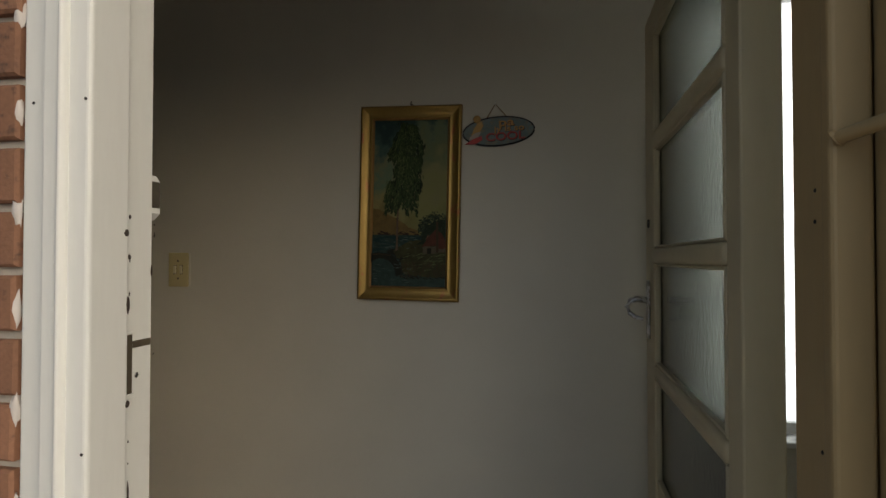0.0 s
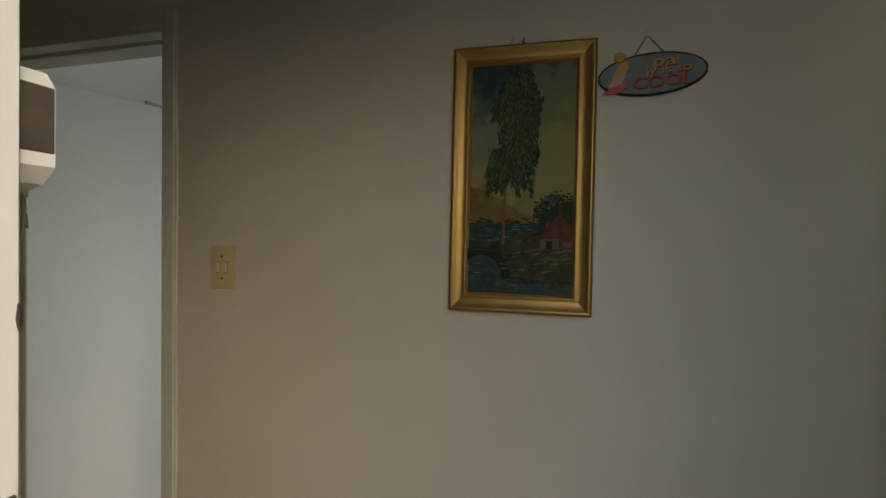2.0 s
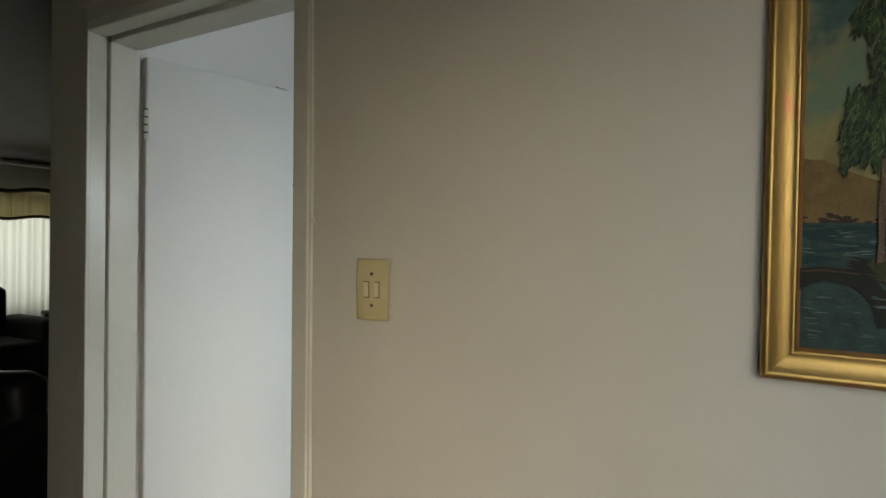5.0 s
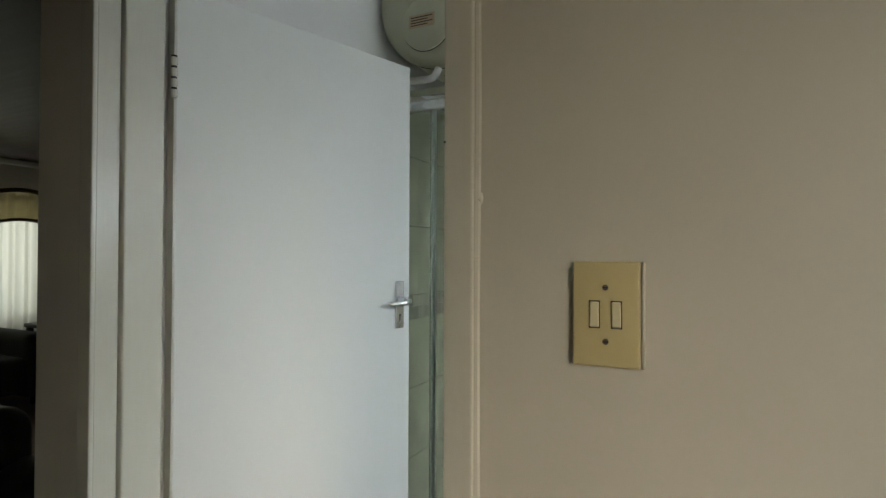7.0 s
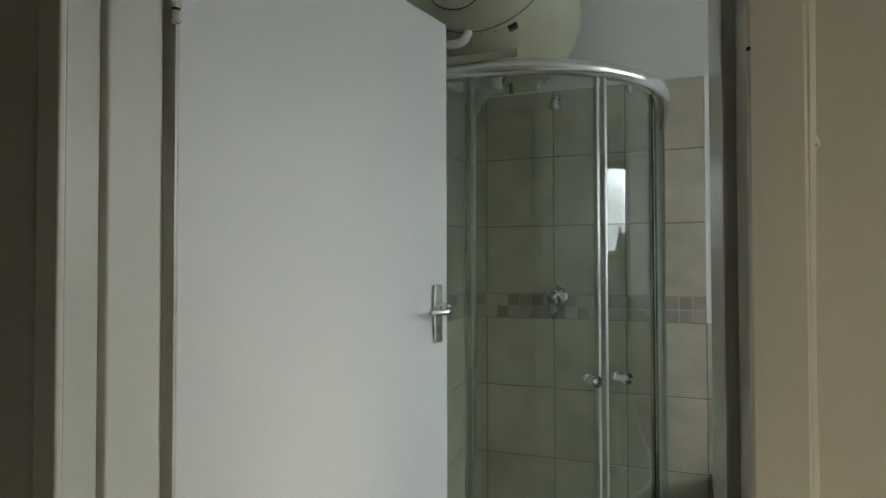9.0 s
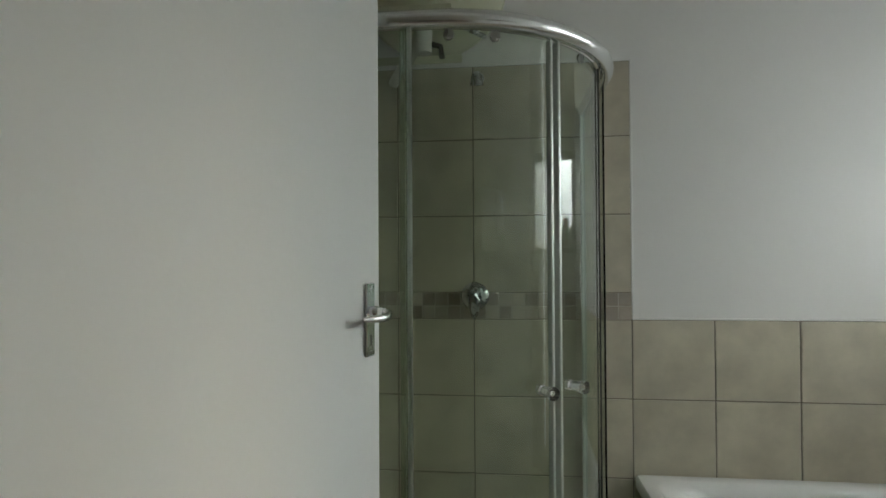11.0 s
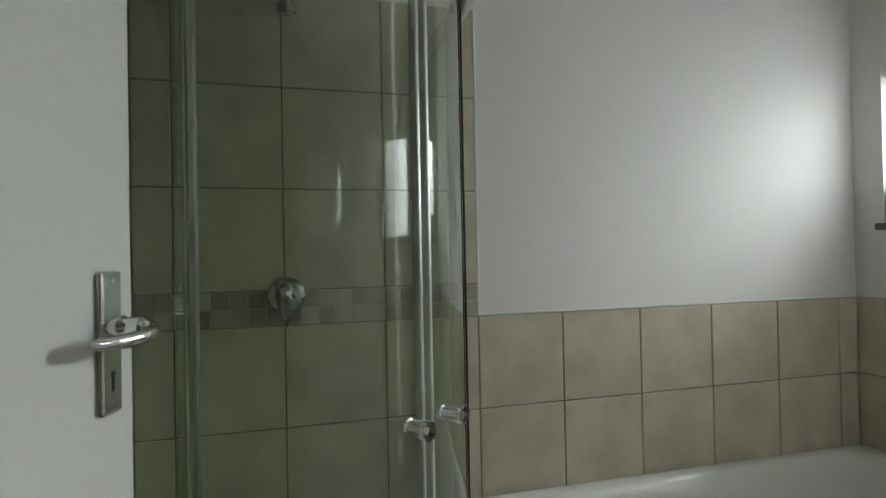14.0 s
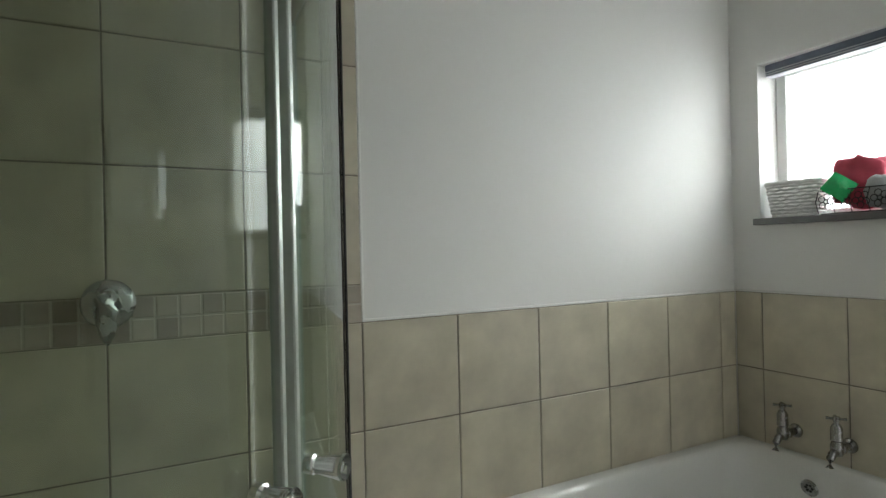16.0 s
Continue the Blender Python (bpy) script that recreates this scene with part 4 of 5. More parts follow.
for k in range(6):
    part("slat", B((-0.022, 0.022, W0 + 0.014, W1 - 0.016, 1.985 - k * 0.0045 - 0.0026, 1.985 - k * 0.0045), bevel=0.0008), M_BLINDW if k % 2 else M_BLIND, bl)

# ---- things on the sill ----
wk = thing("wicker_basket", pose(0.325, 4.075, 1.397, 0, 0, 4), "white painted wicker basket on the window sill", "basket")
r = random.Random(9)
for k in range(11):
    z, g = 0.006 + k * 0.0125, 0.80 + 0.20 * k / 10
    a, b = 0.055 * g, 0.095 * g
    pts = [(a * max(-1, min(1, 1.25 * math.cos(t))), b * max(-1, min(1, 1.25 * math.sin(t))), z + 0.0025 * math.sin(14 * t + (k % 2) * math.pi) + r.uniform(-0.001, 0.001)) for t in [i * math.tau / 40 for i in range(40)]]
    part("woven_strand", tube(pts, 0.0066 if k < 10 else 0.009, 6, closed=True), M_WICKER, wk, "", 80)
part("base", B((-0.044, 0.044, -0.074, 0.074, 0.0, 0.006)), M_WICKER, wk)
wb = thing("wire_basket", pose(0.325, 3.835, 1.397), "black wire basket with flower shapes on the window sill", "basket")
for z in (0.004, 0.085):
    part("rim_wire", tube([(0.058 * math.copysign(min(1, abs(1.3 * math.cos(t))), math.cos(t)), 0.135 * math.copysign(min(1, abs(1.3 * math.sin(t))), math.sin(t)), z) for t in [i * math.tau / 32 for i in range(32)]], 0.0022, 6, closed=True), M_WIRE, wb)
for k in range(5):
    cy = -0.11 + k * 0.055
    for j in range(5):
        a = j * math.tau / 5 + 0.3 + k
        pts = [(-0.0585, cy + 0.017 * math.cos(a) + 0.010 * math.cos(t), 0.046 + 0.019 * math.sin(a) + 0.011 * math.sin(t)) for t in [i * math.tau / 12 for i in range(12)]]
        part("petal_wire", tube(pts, 0.0015, 5, closed=True), M_WIRE, wb)
    part("flower_eye", tube([(-0.0585, cy + 0.007 * math.cos(t), 0.046 + 0.007 * math.sin(t)) for t in [i * math.tau / 10 for i in range(10)]], 0.0015, 5, closed=True), M_WIRE, wb)
for k in range(6):
    part("stem_wire", tube([(-0.0585, -0.135 + k * 0.054, 0.004), (-0.0585, -0.135 + k * 0.054 + 0.01, 0.045), (-0.0585, -0.135 + k * 0.054, 0.085)], 0.0016, 5), M_WIRE, wb)
part("base_wire", B((-0.055, 0.055, -0.13, 0.13, 0.0, 0.003)), M_WIRE, wb)


def lump_of(name, size, seed, material, m, label, category, rough=0.25, sub=4):
    """A soft crumpled body."""
    bm = bmesh.new()
    bmesh.ops.create_icosphere(bm, subdivisions=sub, radius=1)
    for v in bm.verts:
        c = v.co.copy()
        f = max(abs(c.x), abs(c.y), abs(c.z)) ** -0.55
        c = c * f * (1 + rough * noise.noise(c * 1.7 + Vector((seed, 0, 0))) + rough * 0.35 * noise.noise(c * 5 + Vector((0, seed, 0))))
        v.co = Vector((c.x * size[0], c.y * size[1], c.z * size[2]))
    low = min(v.co.z for v in bm.verts)
    for v in bm.verts:
        v.co.z -= low
    ob = part(name, bm, material, None, "", 60, m)
    return tagged(ob, label, category)


lump_of("folded_towel", (0.042, 0.078, 0.085), 2, M_REDCLOTH, pose(0.335, 3.880, 1.412, 8, 0, 6), "crumpled crimson towel in the wire basket", "towel")
lump_of("folded_cloth", (0.040, 0.065, 0.055), 5, M_GREYCLOTH, pose(0.318, 3.775, 1.402), "pale grey folded cloth in the wire basket", "cloth")
gp = bmesh.new()
bmesh.ops.create_grid(gp, x_segments=10, y_segments=10, size=0.5)
back = [v.co.copy() for v in gp.verts]
bmesh.ops.create_grid(gp, x_segments=10, y_segments=10, size=0.5, matrix=Matrix.Translation((0, 0, 0.001)))
for v in gp.verts:
    e = (1 - (2 * v.co.x) ** 2) * (1 - (2 * v.co.y) ** 2)
    top = v.co.z > 0.0005
    v.co.z = (0.10 if top else -0.10) * e * (1 + 0.6 * noise.noise(v.co * 6)) + 0.05 * noise.noise(v.co * 3 + Vector((3, 0, 0)))
bmesh.ops.remove_doubles(gp, verts=gp.verts, dist=0.002)
for v in gp.verts:
    v.co = Vector((v.co.x * 0.085, v.co.y * 0.075, v.co.z * 0.20))
tagged(part("packet", gp, M_GREENBAG, None, "", 60, look((0.268, 3.902, 1.492), (-1.0, 3.5, 1.6), 38)), "crumpled shiny green plastic packet on the wire basket", "packet")

# ---- mirror on the wall beside the doorway ----
mir = thing("wall_mirror", pose(-1.19, YB + 0.010, 1.52), "small white framed wall mirror beside the bathroom doorway", "mirror")
for x0, x1, z0, z1 in ((-0.24, 0.24, 0.14, 0.155), (-0.24, 0.24, -0.155, -0.14), (-0.24, -0.225, -0.14, 0.14), (0.225, 0.24, -0.14, 0.14)):
    part("frame_side", B((x0, x1, 0.0, 0.018, z0, z1), bevel=0.003), M_WFRAME, mir)
part("looking_glass", B((-0.226, 0.226, 0.001, 0.010, -0.141, 0.141)), M_MIRROR, mir, "clear silvered glass")

# ---- bath ----
bath = thing("bathtub", pose(0, 0, 0), "white enamelled built-in bathtub against the tiled walls", "bathtub")
X0, X1, Y0, Y1, RZ = -1.345, XR - 0.002, 3.585, YF - 0.002, 0.515


def rrect(x0, x1, y0, y1, rad, z, n=8):
    out = []
    for cx, cy, a0 in ((x1 - rad, y1 - rad, 0), (x0 + rad, y1 - rad, 90), (x0 + rad, y0 + rad, 180), (x1 - rad, y0 + rad, 270)):
        for k in range(n + 1):
            a = radians(a0 + 90 * k / n)
            out.append((cx + rad * math.cos(a), cy + rad * math.sin(a), z))
    return out


def loft(loops, cap=True):
    bm = bmesh.new()
    vs = [[bm.verts.new(q) for q in lp] for lp in loops]
    for a, b in zip(vs, vs[1:]):
        for k in range(len(a)):
            j = (k + 1) % len(a)
            bm.faces.new((a[k], a[j], b[j], b[k]))
    if cap:
        bm.faces.new(vs[-1])
    return bm


loops = [rrect(X0, X1, Y0, Y1, 0.012, 0.470), rrect(X0, X1, Y0, Y1, 0.012, RZ - 0.010), rrect(X0 + 0.006, X1 - 0.006, Y0 + 0.006, Y1 - 0.006, 0.012, RZ - 0.001), rrect(X0 + 0.02, X1 - 0.02, Y0 + 0.02, Y1 - 0.02, 0.02, RZ)]
for d, dz, rd in ((0.045, 0.0, 0.10), (0.055, -0.004, 0.12), (0.064, -0.016, 0.13), (0.074, -0.045, 0.14), (0.10, -0.20, 0.15), (0.13, -0.33, 0.15), (0.165, -0.385, 0.14), (0.23, -0.40, 0.10)):
    loops.append(rrect(X0 + d + (0.05 if d > 0.07 else 0.0), X1 - d, Y0 + d, Y1 - d, rd, RZ + dz))
part("tub", loft(loops), M_ENAMEL, bath, "", 45)
part("front_panel", B((X0 + 0.004, X1, Y0 + 0.015, Y0 + 0.03, 0.0, 0.472)), M_ENAMEL, bath)
ov = part("overflow", lathe([(0.030, 0), (0.029, 0.004), (0.024, 0.006), (0.020, 0.004), (0, 0.004)], pose(XR - 0.090, 3.977, RZ - 0.085, 0, -98, 0), 24), M_CHROMEDULL, bath, "chrome overflow rose with dark slots")
for k in range(6):
    a = k * math.tau / 6
    part("overflow_slot", lathe([(0.005, 0), (0.005, 0.001), (0, 0.001)], pose(XR - 0.0945, 3.977 + 0.011 * math.cos(a), RZ - 0.085 + 0.011 * math.sin(a), 0, -98, 0), 8), M_BLACK, ov)

tap = thing("bath_tap", pose(XR - 0.0, 4.072, 0.592), "chrome bib tap with a cross-head handle on the tiled wall", "tap", "bath taps")
part("wall_flange", lathe([(0.026, 0), (0.024, 0.006), (0.014, 0.012), (0.013, 0.05)], pose(0, 0, 0, 0, -90, 0), 20), M_TAPCHROME, tap, "", 40)
part("connector", lathe([(0.017, 0.045), (0.019, 0.05), (0.019, 0.062), (0.014, 0.066)], pose(0, 0, 0, 0, -90, 0), 8), M_TAPCHROME, tap)
part("body", lathe([(0.016, -0.022), (0.020, -0.012), (0.020, 0.012), (0.015, 0.026), (0.019, 0.030), (0.0185, 0.070), (0.013, 0.082), (0.009, 0.086), (0.009, 0.096)], pose(-0.082, 0, 0.004), 20), M_TAPCHROME, tap, "", 40)
part("spout", tube([(-0.088, 0, -0.004), (-0.110, 0, -0.010), (-0.124, 0, -0.024), (-0.128, 0, -0.052)], [0.015, 0.0135, 0.0125, 0.0125], 14), M_TAPCHROME, tap, "", 50)
hd = part("handle_hub", lathe([(0.010, 0.094), (0.011, 0.100), (0.010, 0.110), (0, 0.113)], pose(-0.082, 0, 0.004), 14), M_TAPCHROME, tap, "", 40)
for a in (35, 125, 215, 305):
    c, s = math.cos(radians(a)), math.sin(radians(a))
    part("handle_arm", tube([(-0.082 + 0.006 * c, 0.006 * s, 0.107), (-0.082 + 0.022 * c, 0.022 * s, 0.107), (-0.082 + 0.030 * c, 0.030 * s, 0.107)], [0.0042, 0.0045, 0.006], 8), M_TAPCHROME, hd)
copy_thing(tap, pose(XR - 0.0, 3.889, 0.590))

# ---- shower enclosure ----
QX, QY, QR = -2.021, 3.905, 0.50
shower = thing("shower_enclosure", pose(0, 0, 0), "quadrant shower enclosure of greenish glass with chrome rails", "shower")


def curve_path(off=0.0, a0=None, a1=None):
    """Plan of the enclosure from the shower wall round to the tiled wall; off pushes it inwards."""
    out = [(XL + 0.003, QY - QR + off)]
    out += [(QX + (QR - off) * math.cos(radians(a)), QY + (QR - off) * math.sin(radians(a))) for a in range(-90, 1, 5)]
    return out + [(QX + QR - off, YF - 0.003)]


def strip(path, z0, z1, thick, bm=None):
    """An upright band along a plan path."""
    bm = bm or bmesh.new()
    n = len(path)
    rows = []
    for i, (x, y) in enumerate(path):
        a, b = path[max(i - 1, 0)], path[min(i + 1, n - 1)]
        d = Vector((b[0] - a[0], b[1] - a[1])).normalized()
        nx, ny = d.y * thick / 2, -d.x * thick / 2
        rows.append([bm.verts.new(q) for q in ((x + nx, y + ny, z0), (x + nx, y + ny, z1), (x - nx, y - ny, z1), (x - nx, y - ny, z0))])
    for a, b in zip(rows, rows[1:]):
        for k in range(4):
            bm.faces.new((a[k], a[(k + 1) % 4], b[(k + 1) % 4], b[k]))
    bm.faces.new(rows[0])
    bm.faces.new(rows[-1][::-1])
    return bm


def arc(off, a0, a1, step=4):
    n = max(2, int(abs(a1 - a0) / step))
    return [(QX + (QR - off) * math.cos(radians(a0 + (a1 - a0) * k / n)), QY + (QR - off) * math.sin(radians(a0 + (a1 - a0) * k / n))) for k in range(n + 1)]


MID = -49.6
rail = tube([(x, y, 1.920) for x, y in curve_path()], 0.023, 16, flat=1.0)
part("top_rail", rail, M_ALU, shower, "broad polished top rail", 60)
part("bottom_rail", strip(curve_path(), 0.15, 0.185, 0.04), M_ALU, shower)
tray = [(XL + 0.002, YF - 0.002)] + [(x, y) for x, y in curve_path(-0.03)]
bm = bmesh.new()
lo, hi = [bm.verts.new((x, y, 0.0)) for x, y in tray], [bm.verts.new((x, y, 0.15)) for x, y in tray]
bm.faces.new(lo), bm.faces.new(hi)
for i in range(len(tray)):
    j = (i + 1) % len(tray)
    bm.faces.new((lo[i], lo[j], hi[j], hi[i]))
part("tray", bm, M_ENAMEL, shower, "white shower tray")
panes = [("fixed_pane", [(XL + 0.01, QY - QR), (-2.062, QY - QR)]), ("fixed_pane", [(QX + QR, QY + 0.012), (QX + QR, YF - 0.012)]),
         ("sliding_pane", [(-2.092, QY - QR + 0.027), (QX, QY - QR + 0.027)] + arc(0.027, -86, MID - 1)), ("sliding_pane", arc(0.027, MID + 1, -3) + [(QX + QR - 0.027, QY + 0.02)])]
for nm, path in panes:
    ob = part(nm, strip(path, 0.185, 1.905, 0.006), M_SHOWER, shower, "greenish clear glass", 40)
    ob.visible_shadow = False


def post(name, x, y, w, d, turn, material=M_PROFILE):
    return part(name, B((-w / 2, w / 2, -d / 2, d / 2, 0.185, 1.905), bevel=0.002), material, shower, "", None, pose(x, y, 0, 0, 0, turn))


post("edge_profile", -2.064, QY - QR, 0.010, 0.020, 0, M_SEAL)
post("seal", -2.080, QY - QR + 0.016, 0.010, 0.012, 0, M_ACRYLIC)
for da, nm in ((-1.6, "meeting_profile"), (1.6, "meeting_profile")):
    (x, y), = arc(0.025, MID + da, MID + da)[:1]
    post(nm, x, y, 0.010, 0.020, MID + da + 90)
post("wall_profile", XL + 0.010, QY - QR, 0.016, 0.026, 0)
post("wall_profile", QX + QR, YF - 0.010, 0.026, 0.016, 0)
# Black strip added for the dark look of the curved glass edge-on.
(gx, gy0), = arc(0.0200, -17, -17)[:1]
post("dark_gasket", gx, gy0, 0.005, 0.010, -17, M_BLACK)
for a in (-84, -70, -34, -16, -9):
    (x, y), = arc(0.030, a, a)[:1]
    part("roller", lathe([(0.0, -0.006), (0.013, -0.006), (0.014, 0.0), (0.013, 0.006), (0, 0.006)], pose(x, y, 1.893, 90, 0, a + 90), 14), M_CHROMEDULL, shower, "dark ribbed roller wheel", 40)
for da in (-6, 6):
    (x, y), = arc(0.020, MID + da, MID + da)[:1]
    mk = pose(x, y, 1.018, 0, 90, MID + da)
    knob = part("knob", lathe([(0.011, 0.006), (0.012, 0.012), (0.015, 0.030), (0.018, 0.046), (0.017, 0.050), (0, 0.051)], mk, 10), M_ACRYLIC, shower, "faceted clear acrylic knob")
    part("knob_rose", lathe([(0.014, -0.010), (0.014, 0.004), (0.008, 0.008), (0.007, 0.036), (0, 0.037)], mk, 14), M_CHROME, knob, "", 40)

# ---- shower fittings ----
mx = thing("shower_mixer", pose(-1.955, YF - 0.002, 1.196), "chrome shower mixer with a round plate and drop lever", "shower mixer")
part("wall_plate", lathe([(0.056, 0), (0.055, 0.004), (0.046, 0.011), (0.028, 0.014), (0.026, 0.030)], pose(0, 0, 0, 90, 0, 0), 32), M_CHROMEDULL, mx, "", 40)
part("lever", tube([(0, -0.026, 0.022), (0, -0.046, 0.012), (0, -0.056, -0.012), (0, -0.054, -0.038), (0, -0.046, -0.070), (0, -0.040, -0.088)], [0.018, 0.025, 0.025, 0.021, 0.014, 0.005], 18), M_CHROMEDULL, mx, "", 60)
sh = thing("overhead_shower", pose(-1.94, YF - 0.002, 2.05), "small chrome shower head on a short arm", "shower head")
part("arm", tube([(0, 0, 0.012), (0, -0.05, 0.012), (0, -0.075, 0.0)], 0.010, 12), M_CHROMEDULL, sh, "", 50)
part("rose", lathe([(0.010, 0.02), (0.016, 0.014), (0.017, 0.0), (0.027, -0.024), (0.027, -0.032), (0, -0.032)], pose(0, -0.078, -0.004, 18, 0, 0), 20), M_CHROMEDULL, sh, "", 40)
part("wall_flange", lathe([(0.028, 0), (0.026, 0.005), (0.012, 0.012)], pose(0, 0, 0.012, 90, 0, 0), 20), M_CHROMEDULL, sh, "", 40)
for x, y, h, rad, mt, lb, cap in ((-2.197, 3.97, 0.235, 0.032, M_BOTTLEW, "white plastic shampoo bottle with a dark cap on the shower tray", M_BLACK), (-2.140, 4.00, 0.265, 0.030, M_BOTTLER, "dark red plastic bottle on the shower tray", M_BOTTLER)):
    bt = thing("shampoo_bottle", pose(x, y, 0.15), lb, "bottle")
    part("body", lathe([(rad * 0.9, 0), (rad, 0.006), (rad, h * 0.72), (rad * 0.8, h * 0.80), (rad * 0.4, h * 0.84)], None, 20), mt, bt, "", 50)
    part("cap", lathe([(rad * 0.42, h * 0.84), (rad * 0.42, h * 0.97), (rad * 0.34, h), (0, h)], None, 16), cap, bt, "", 50)

# ---- geyser ----
GX, GZ, GR, GY0, GY1 = -2.100, 2.388, 0.278, 3.500, 4.225
gy = thing("water_heater", pose(GX, GY0, GZ, -90, 0, 0), "cream enamelled horizontal water heater hung above the shower", "water heater")
L = GY1 - GY0
part("tank", lathe([(GR, 0.05), (GR, L - 0.05), (GR + 0.002, L - 0.05), (GR + 0.002, L - 0.03), (GR - 0.01, L - 0.012), (GR - 0.05, L), (0, L + 0.002)], None, 64), M_GEYSER, gy, "", 30)
part("end_cap", lathe([(0, -0.012), (0.125, -0.010), (0.135, -0.002), (0.150, -0.004), (0.20, 0.004), (0.250, 0.016), (GR - 0.004, 0.034), (GR + 0.003, 0.048), (GR + 0.003, 0.058), (GR, 0.06)], None, 64), M_GEYSER, gy, "", 30)
part("seam_band", tube([(( GR + 0.0025) * math.cos(t), (GR + 0.0025) * math.sin(t), 0.061) for t in [i * math.tau / 64 for i in range(64)]], 0.0022, 6, closed=True), M_BLACK, gy)
COVER = pose(-0.045, 0.123, 0.010)
cv = part("cover_plate", lathe([(0.104, -0.014), (0.104, -0.020), (0.098, -0.024), (0, -0.026)], COVER, 48), M_GEYSER, gy, "", 40)
part("cover_gap", tube([COVER @ Vector((0.1052 * math.cos(t), 0.1052 * math.sin(t), -0.0118)) for t in [i * math.tau / 48 for i in range(48)]], 0.0016, 5, closed=True), M_BLACK, cv)
part("rating_label", B((-0.115, -0.005, 0.090, 0.140, -0.0172, -0.0162)), M_PAPERTAG, gy, "faded orange-brown paper label")
for k in range(4):
    part("printed_bar", B((-0.107, -0.014 - 0.02 * (k % 2), 0.098 + 0.010 * k, 0.1015 + 0.010 * k, -0.0176, -0.0173)), M_BARE, gy)
part("drain_boss", B((-0.02, 0.012, GR - 0.018, GR + 0.014, 0.10, 0.125), bevel=0.004), M_STEEL, gy, "dark rusted plug", None, pose(0, 0, 0, 0, 0, -24))
for k in range(9):
    a, s = rnd.uniform(-0.9, 0.6), rnd.uniform(0.08, L - 0.08)
    part("rust_spot", lathe([(0.004, 0), (0.003, 0.001), (0, 0.001)], pose((GR) * math.sin(a), (GR) * math.cos(a), s, -90 , 0, 0) @ pose(0, 0, 0, 0, math.degrees(a), 0), 8), M_STEEL, gy)
el = thing("drain_pipe", pose(0, 0, 0), "white plastic overflow elbow and pipe under the water heater", "pipe")
part("elbow", tube([(-2.126, 3.575, 2.128), (-2.126, 3.560, 2.112), (-2.126, 3.549, 2.096), (-2.130, 3.544, 2.082), (-2.140, 3.542, 2.072), (-2.156, 3.541, 2.067), (-2.36, 3.540, 2.072)], 0.0145, 14), M_PVC, el, "", 60)
part("valve_body", tube([(-2.075, 3.72, 2.055), (-2.075, 3.72, 2.015), (-2.072, 3.72, 1.955)], [0.022, 0.028, 0.022], 14), M_PVC, el, "", 60)
part("valve_arm", tube([(-2.075, 3.72, 2.00), (-2.10, 3.735, 1.985), (-2.135, 3.755, 1.945), (-2.140, 3.757, 1.938), (-2.180, 3.785, 1.885)], [0.024, 0.023, 0.020, 0.014, 0.016], 12), M_PVC, el, "", 60)
part("valve_tap", tube([(-2.06, 3.72, 1.985), (-2.025, 3.735, 1.98), (-2.02, 3.735, 1.945)], 0.009, 10), M_STEEL, el, "dark valve tap", 60)
part("branch", tube([(-2.36, 3.70, 2.075), (-2.10, 3.70, 2.05), (-1.96, 3.78, 2.055), (-1.90, 3.9, 2.07)], 0.0085, 10), M_CHROMEDULL, el, "thin metal pipe", 60)
br = thing("heater_bracket", pose(0, 0, 0), "painted steel wall bracket carrying the water heater", "bracket")
for y in (3.68, 4.08):
    part("bearer", B((XL - 0.004, -1.985, y - 0.02, y + 0.02, 2.066, 2.074), (XL - 0.004, -1.985, y - 0.022, y - 0.018, 2.045, 2.072)), M_GEYSER, br)

# ---- lounge seen past the wall ----
lw = structure("window_lounge", B((-8.12, -8.07, LW0, LW0 + 0.05, 0.7, 2.0), (-8.12, -8.07, LW1 - 0.05, LW1, 0.7, 2.0), (-8.12, -8.07, 4.07, 4.13, 0.7, 2.0), (-8.12, -8.07, LW0, LW1, 0.7, 0.75), (-8.12, -8.07, LW0, LW1, 1.95, 2.0)), M_WFRAME, "white framed lounge window behind curtains", "window")


def drape(y0, y1, z0, z1, x, folds, depth, seed=0, wave=0.0):
    bm = bmesh.new()
    ny, nz = folds * 10, 10
    g = [[bm.verts.new((x + depth * math.sin(i / 10 * math.tau + 0.8 * math.sin(i * 0.37 + seed)) * (0.6 + 0.4 * (1 - j / nz)), y0 + (y1 - y0) * i / ny,
          z0 + (z1 - z0) * j / nz + (wave * math.sin(i / ny * math.tau * 4) if j == 0 else 0))) for i in range(ny + 1)] for j in range(nz + 1)]
    for j in range(nz):
        for i in range(ny):
            bm.faces.new((g[j][i], g[j][i + 1], g[j + 1][i + 1], g[j + 1][i]))
    return bm


cu = thing("curtain", pose(0, 0, 0), "cream net curtains under a gold swagged valance", "curtain")
part("net", drape(2.75, 3.93, 0.004, 2.0, -7.88, 16, 0.022), M_CURTAIN, cu, "cream net curtain in folds", 80)
part("net", drape(3.98, 5.4, 0.004, 2.0, -7.88, 18, 0.022, 2), M_CURTAIN, cu, "cream net curtain in folds", 80)
part("valance", drape(2.7, 5.45, 1.74, 2.06, -7.83, 26, 0.02, 1, 0.02), M_VALANCE, cu, "gold cream gathered valance", 80)
for z, rr in ((2.06, 0.024), (1.745, 0.018)):
    part("braid", tube([(-7.81 + 0.008 * math.sin(i), 2.7 + 2.75 * i / 60, z + 0.022 * math.sin(i / 60 * math.tau * 4)) for i in range(61)], rr, 8), M_BRAID, cu, "dark brown braid", 60)

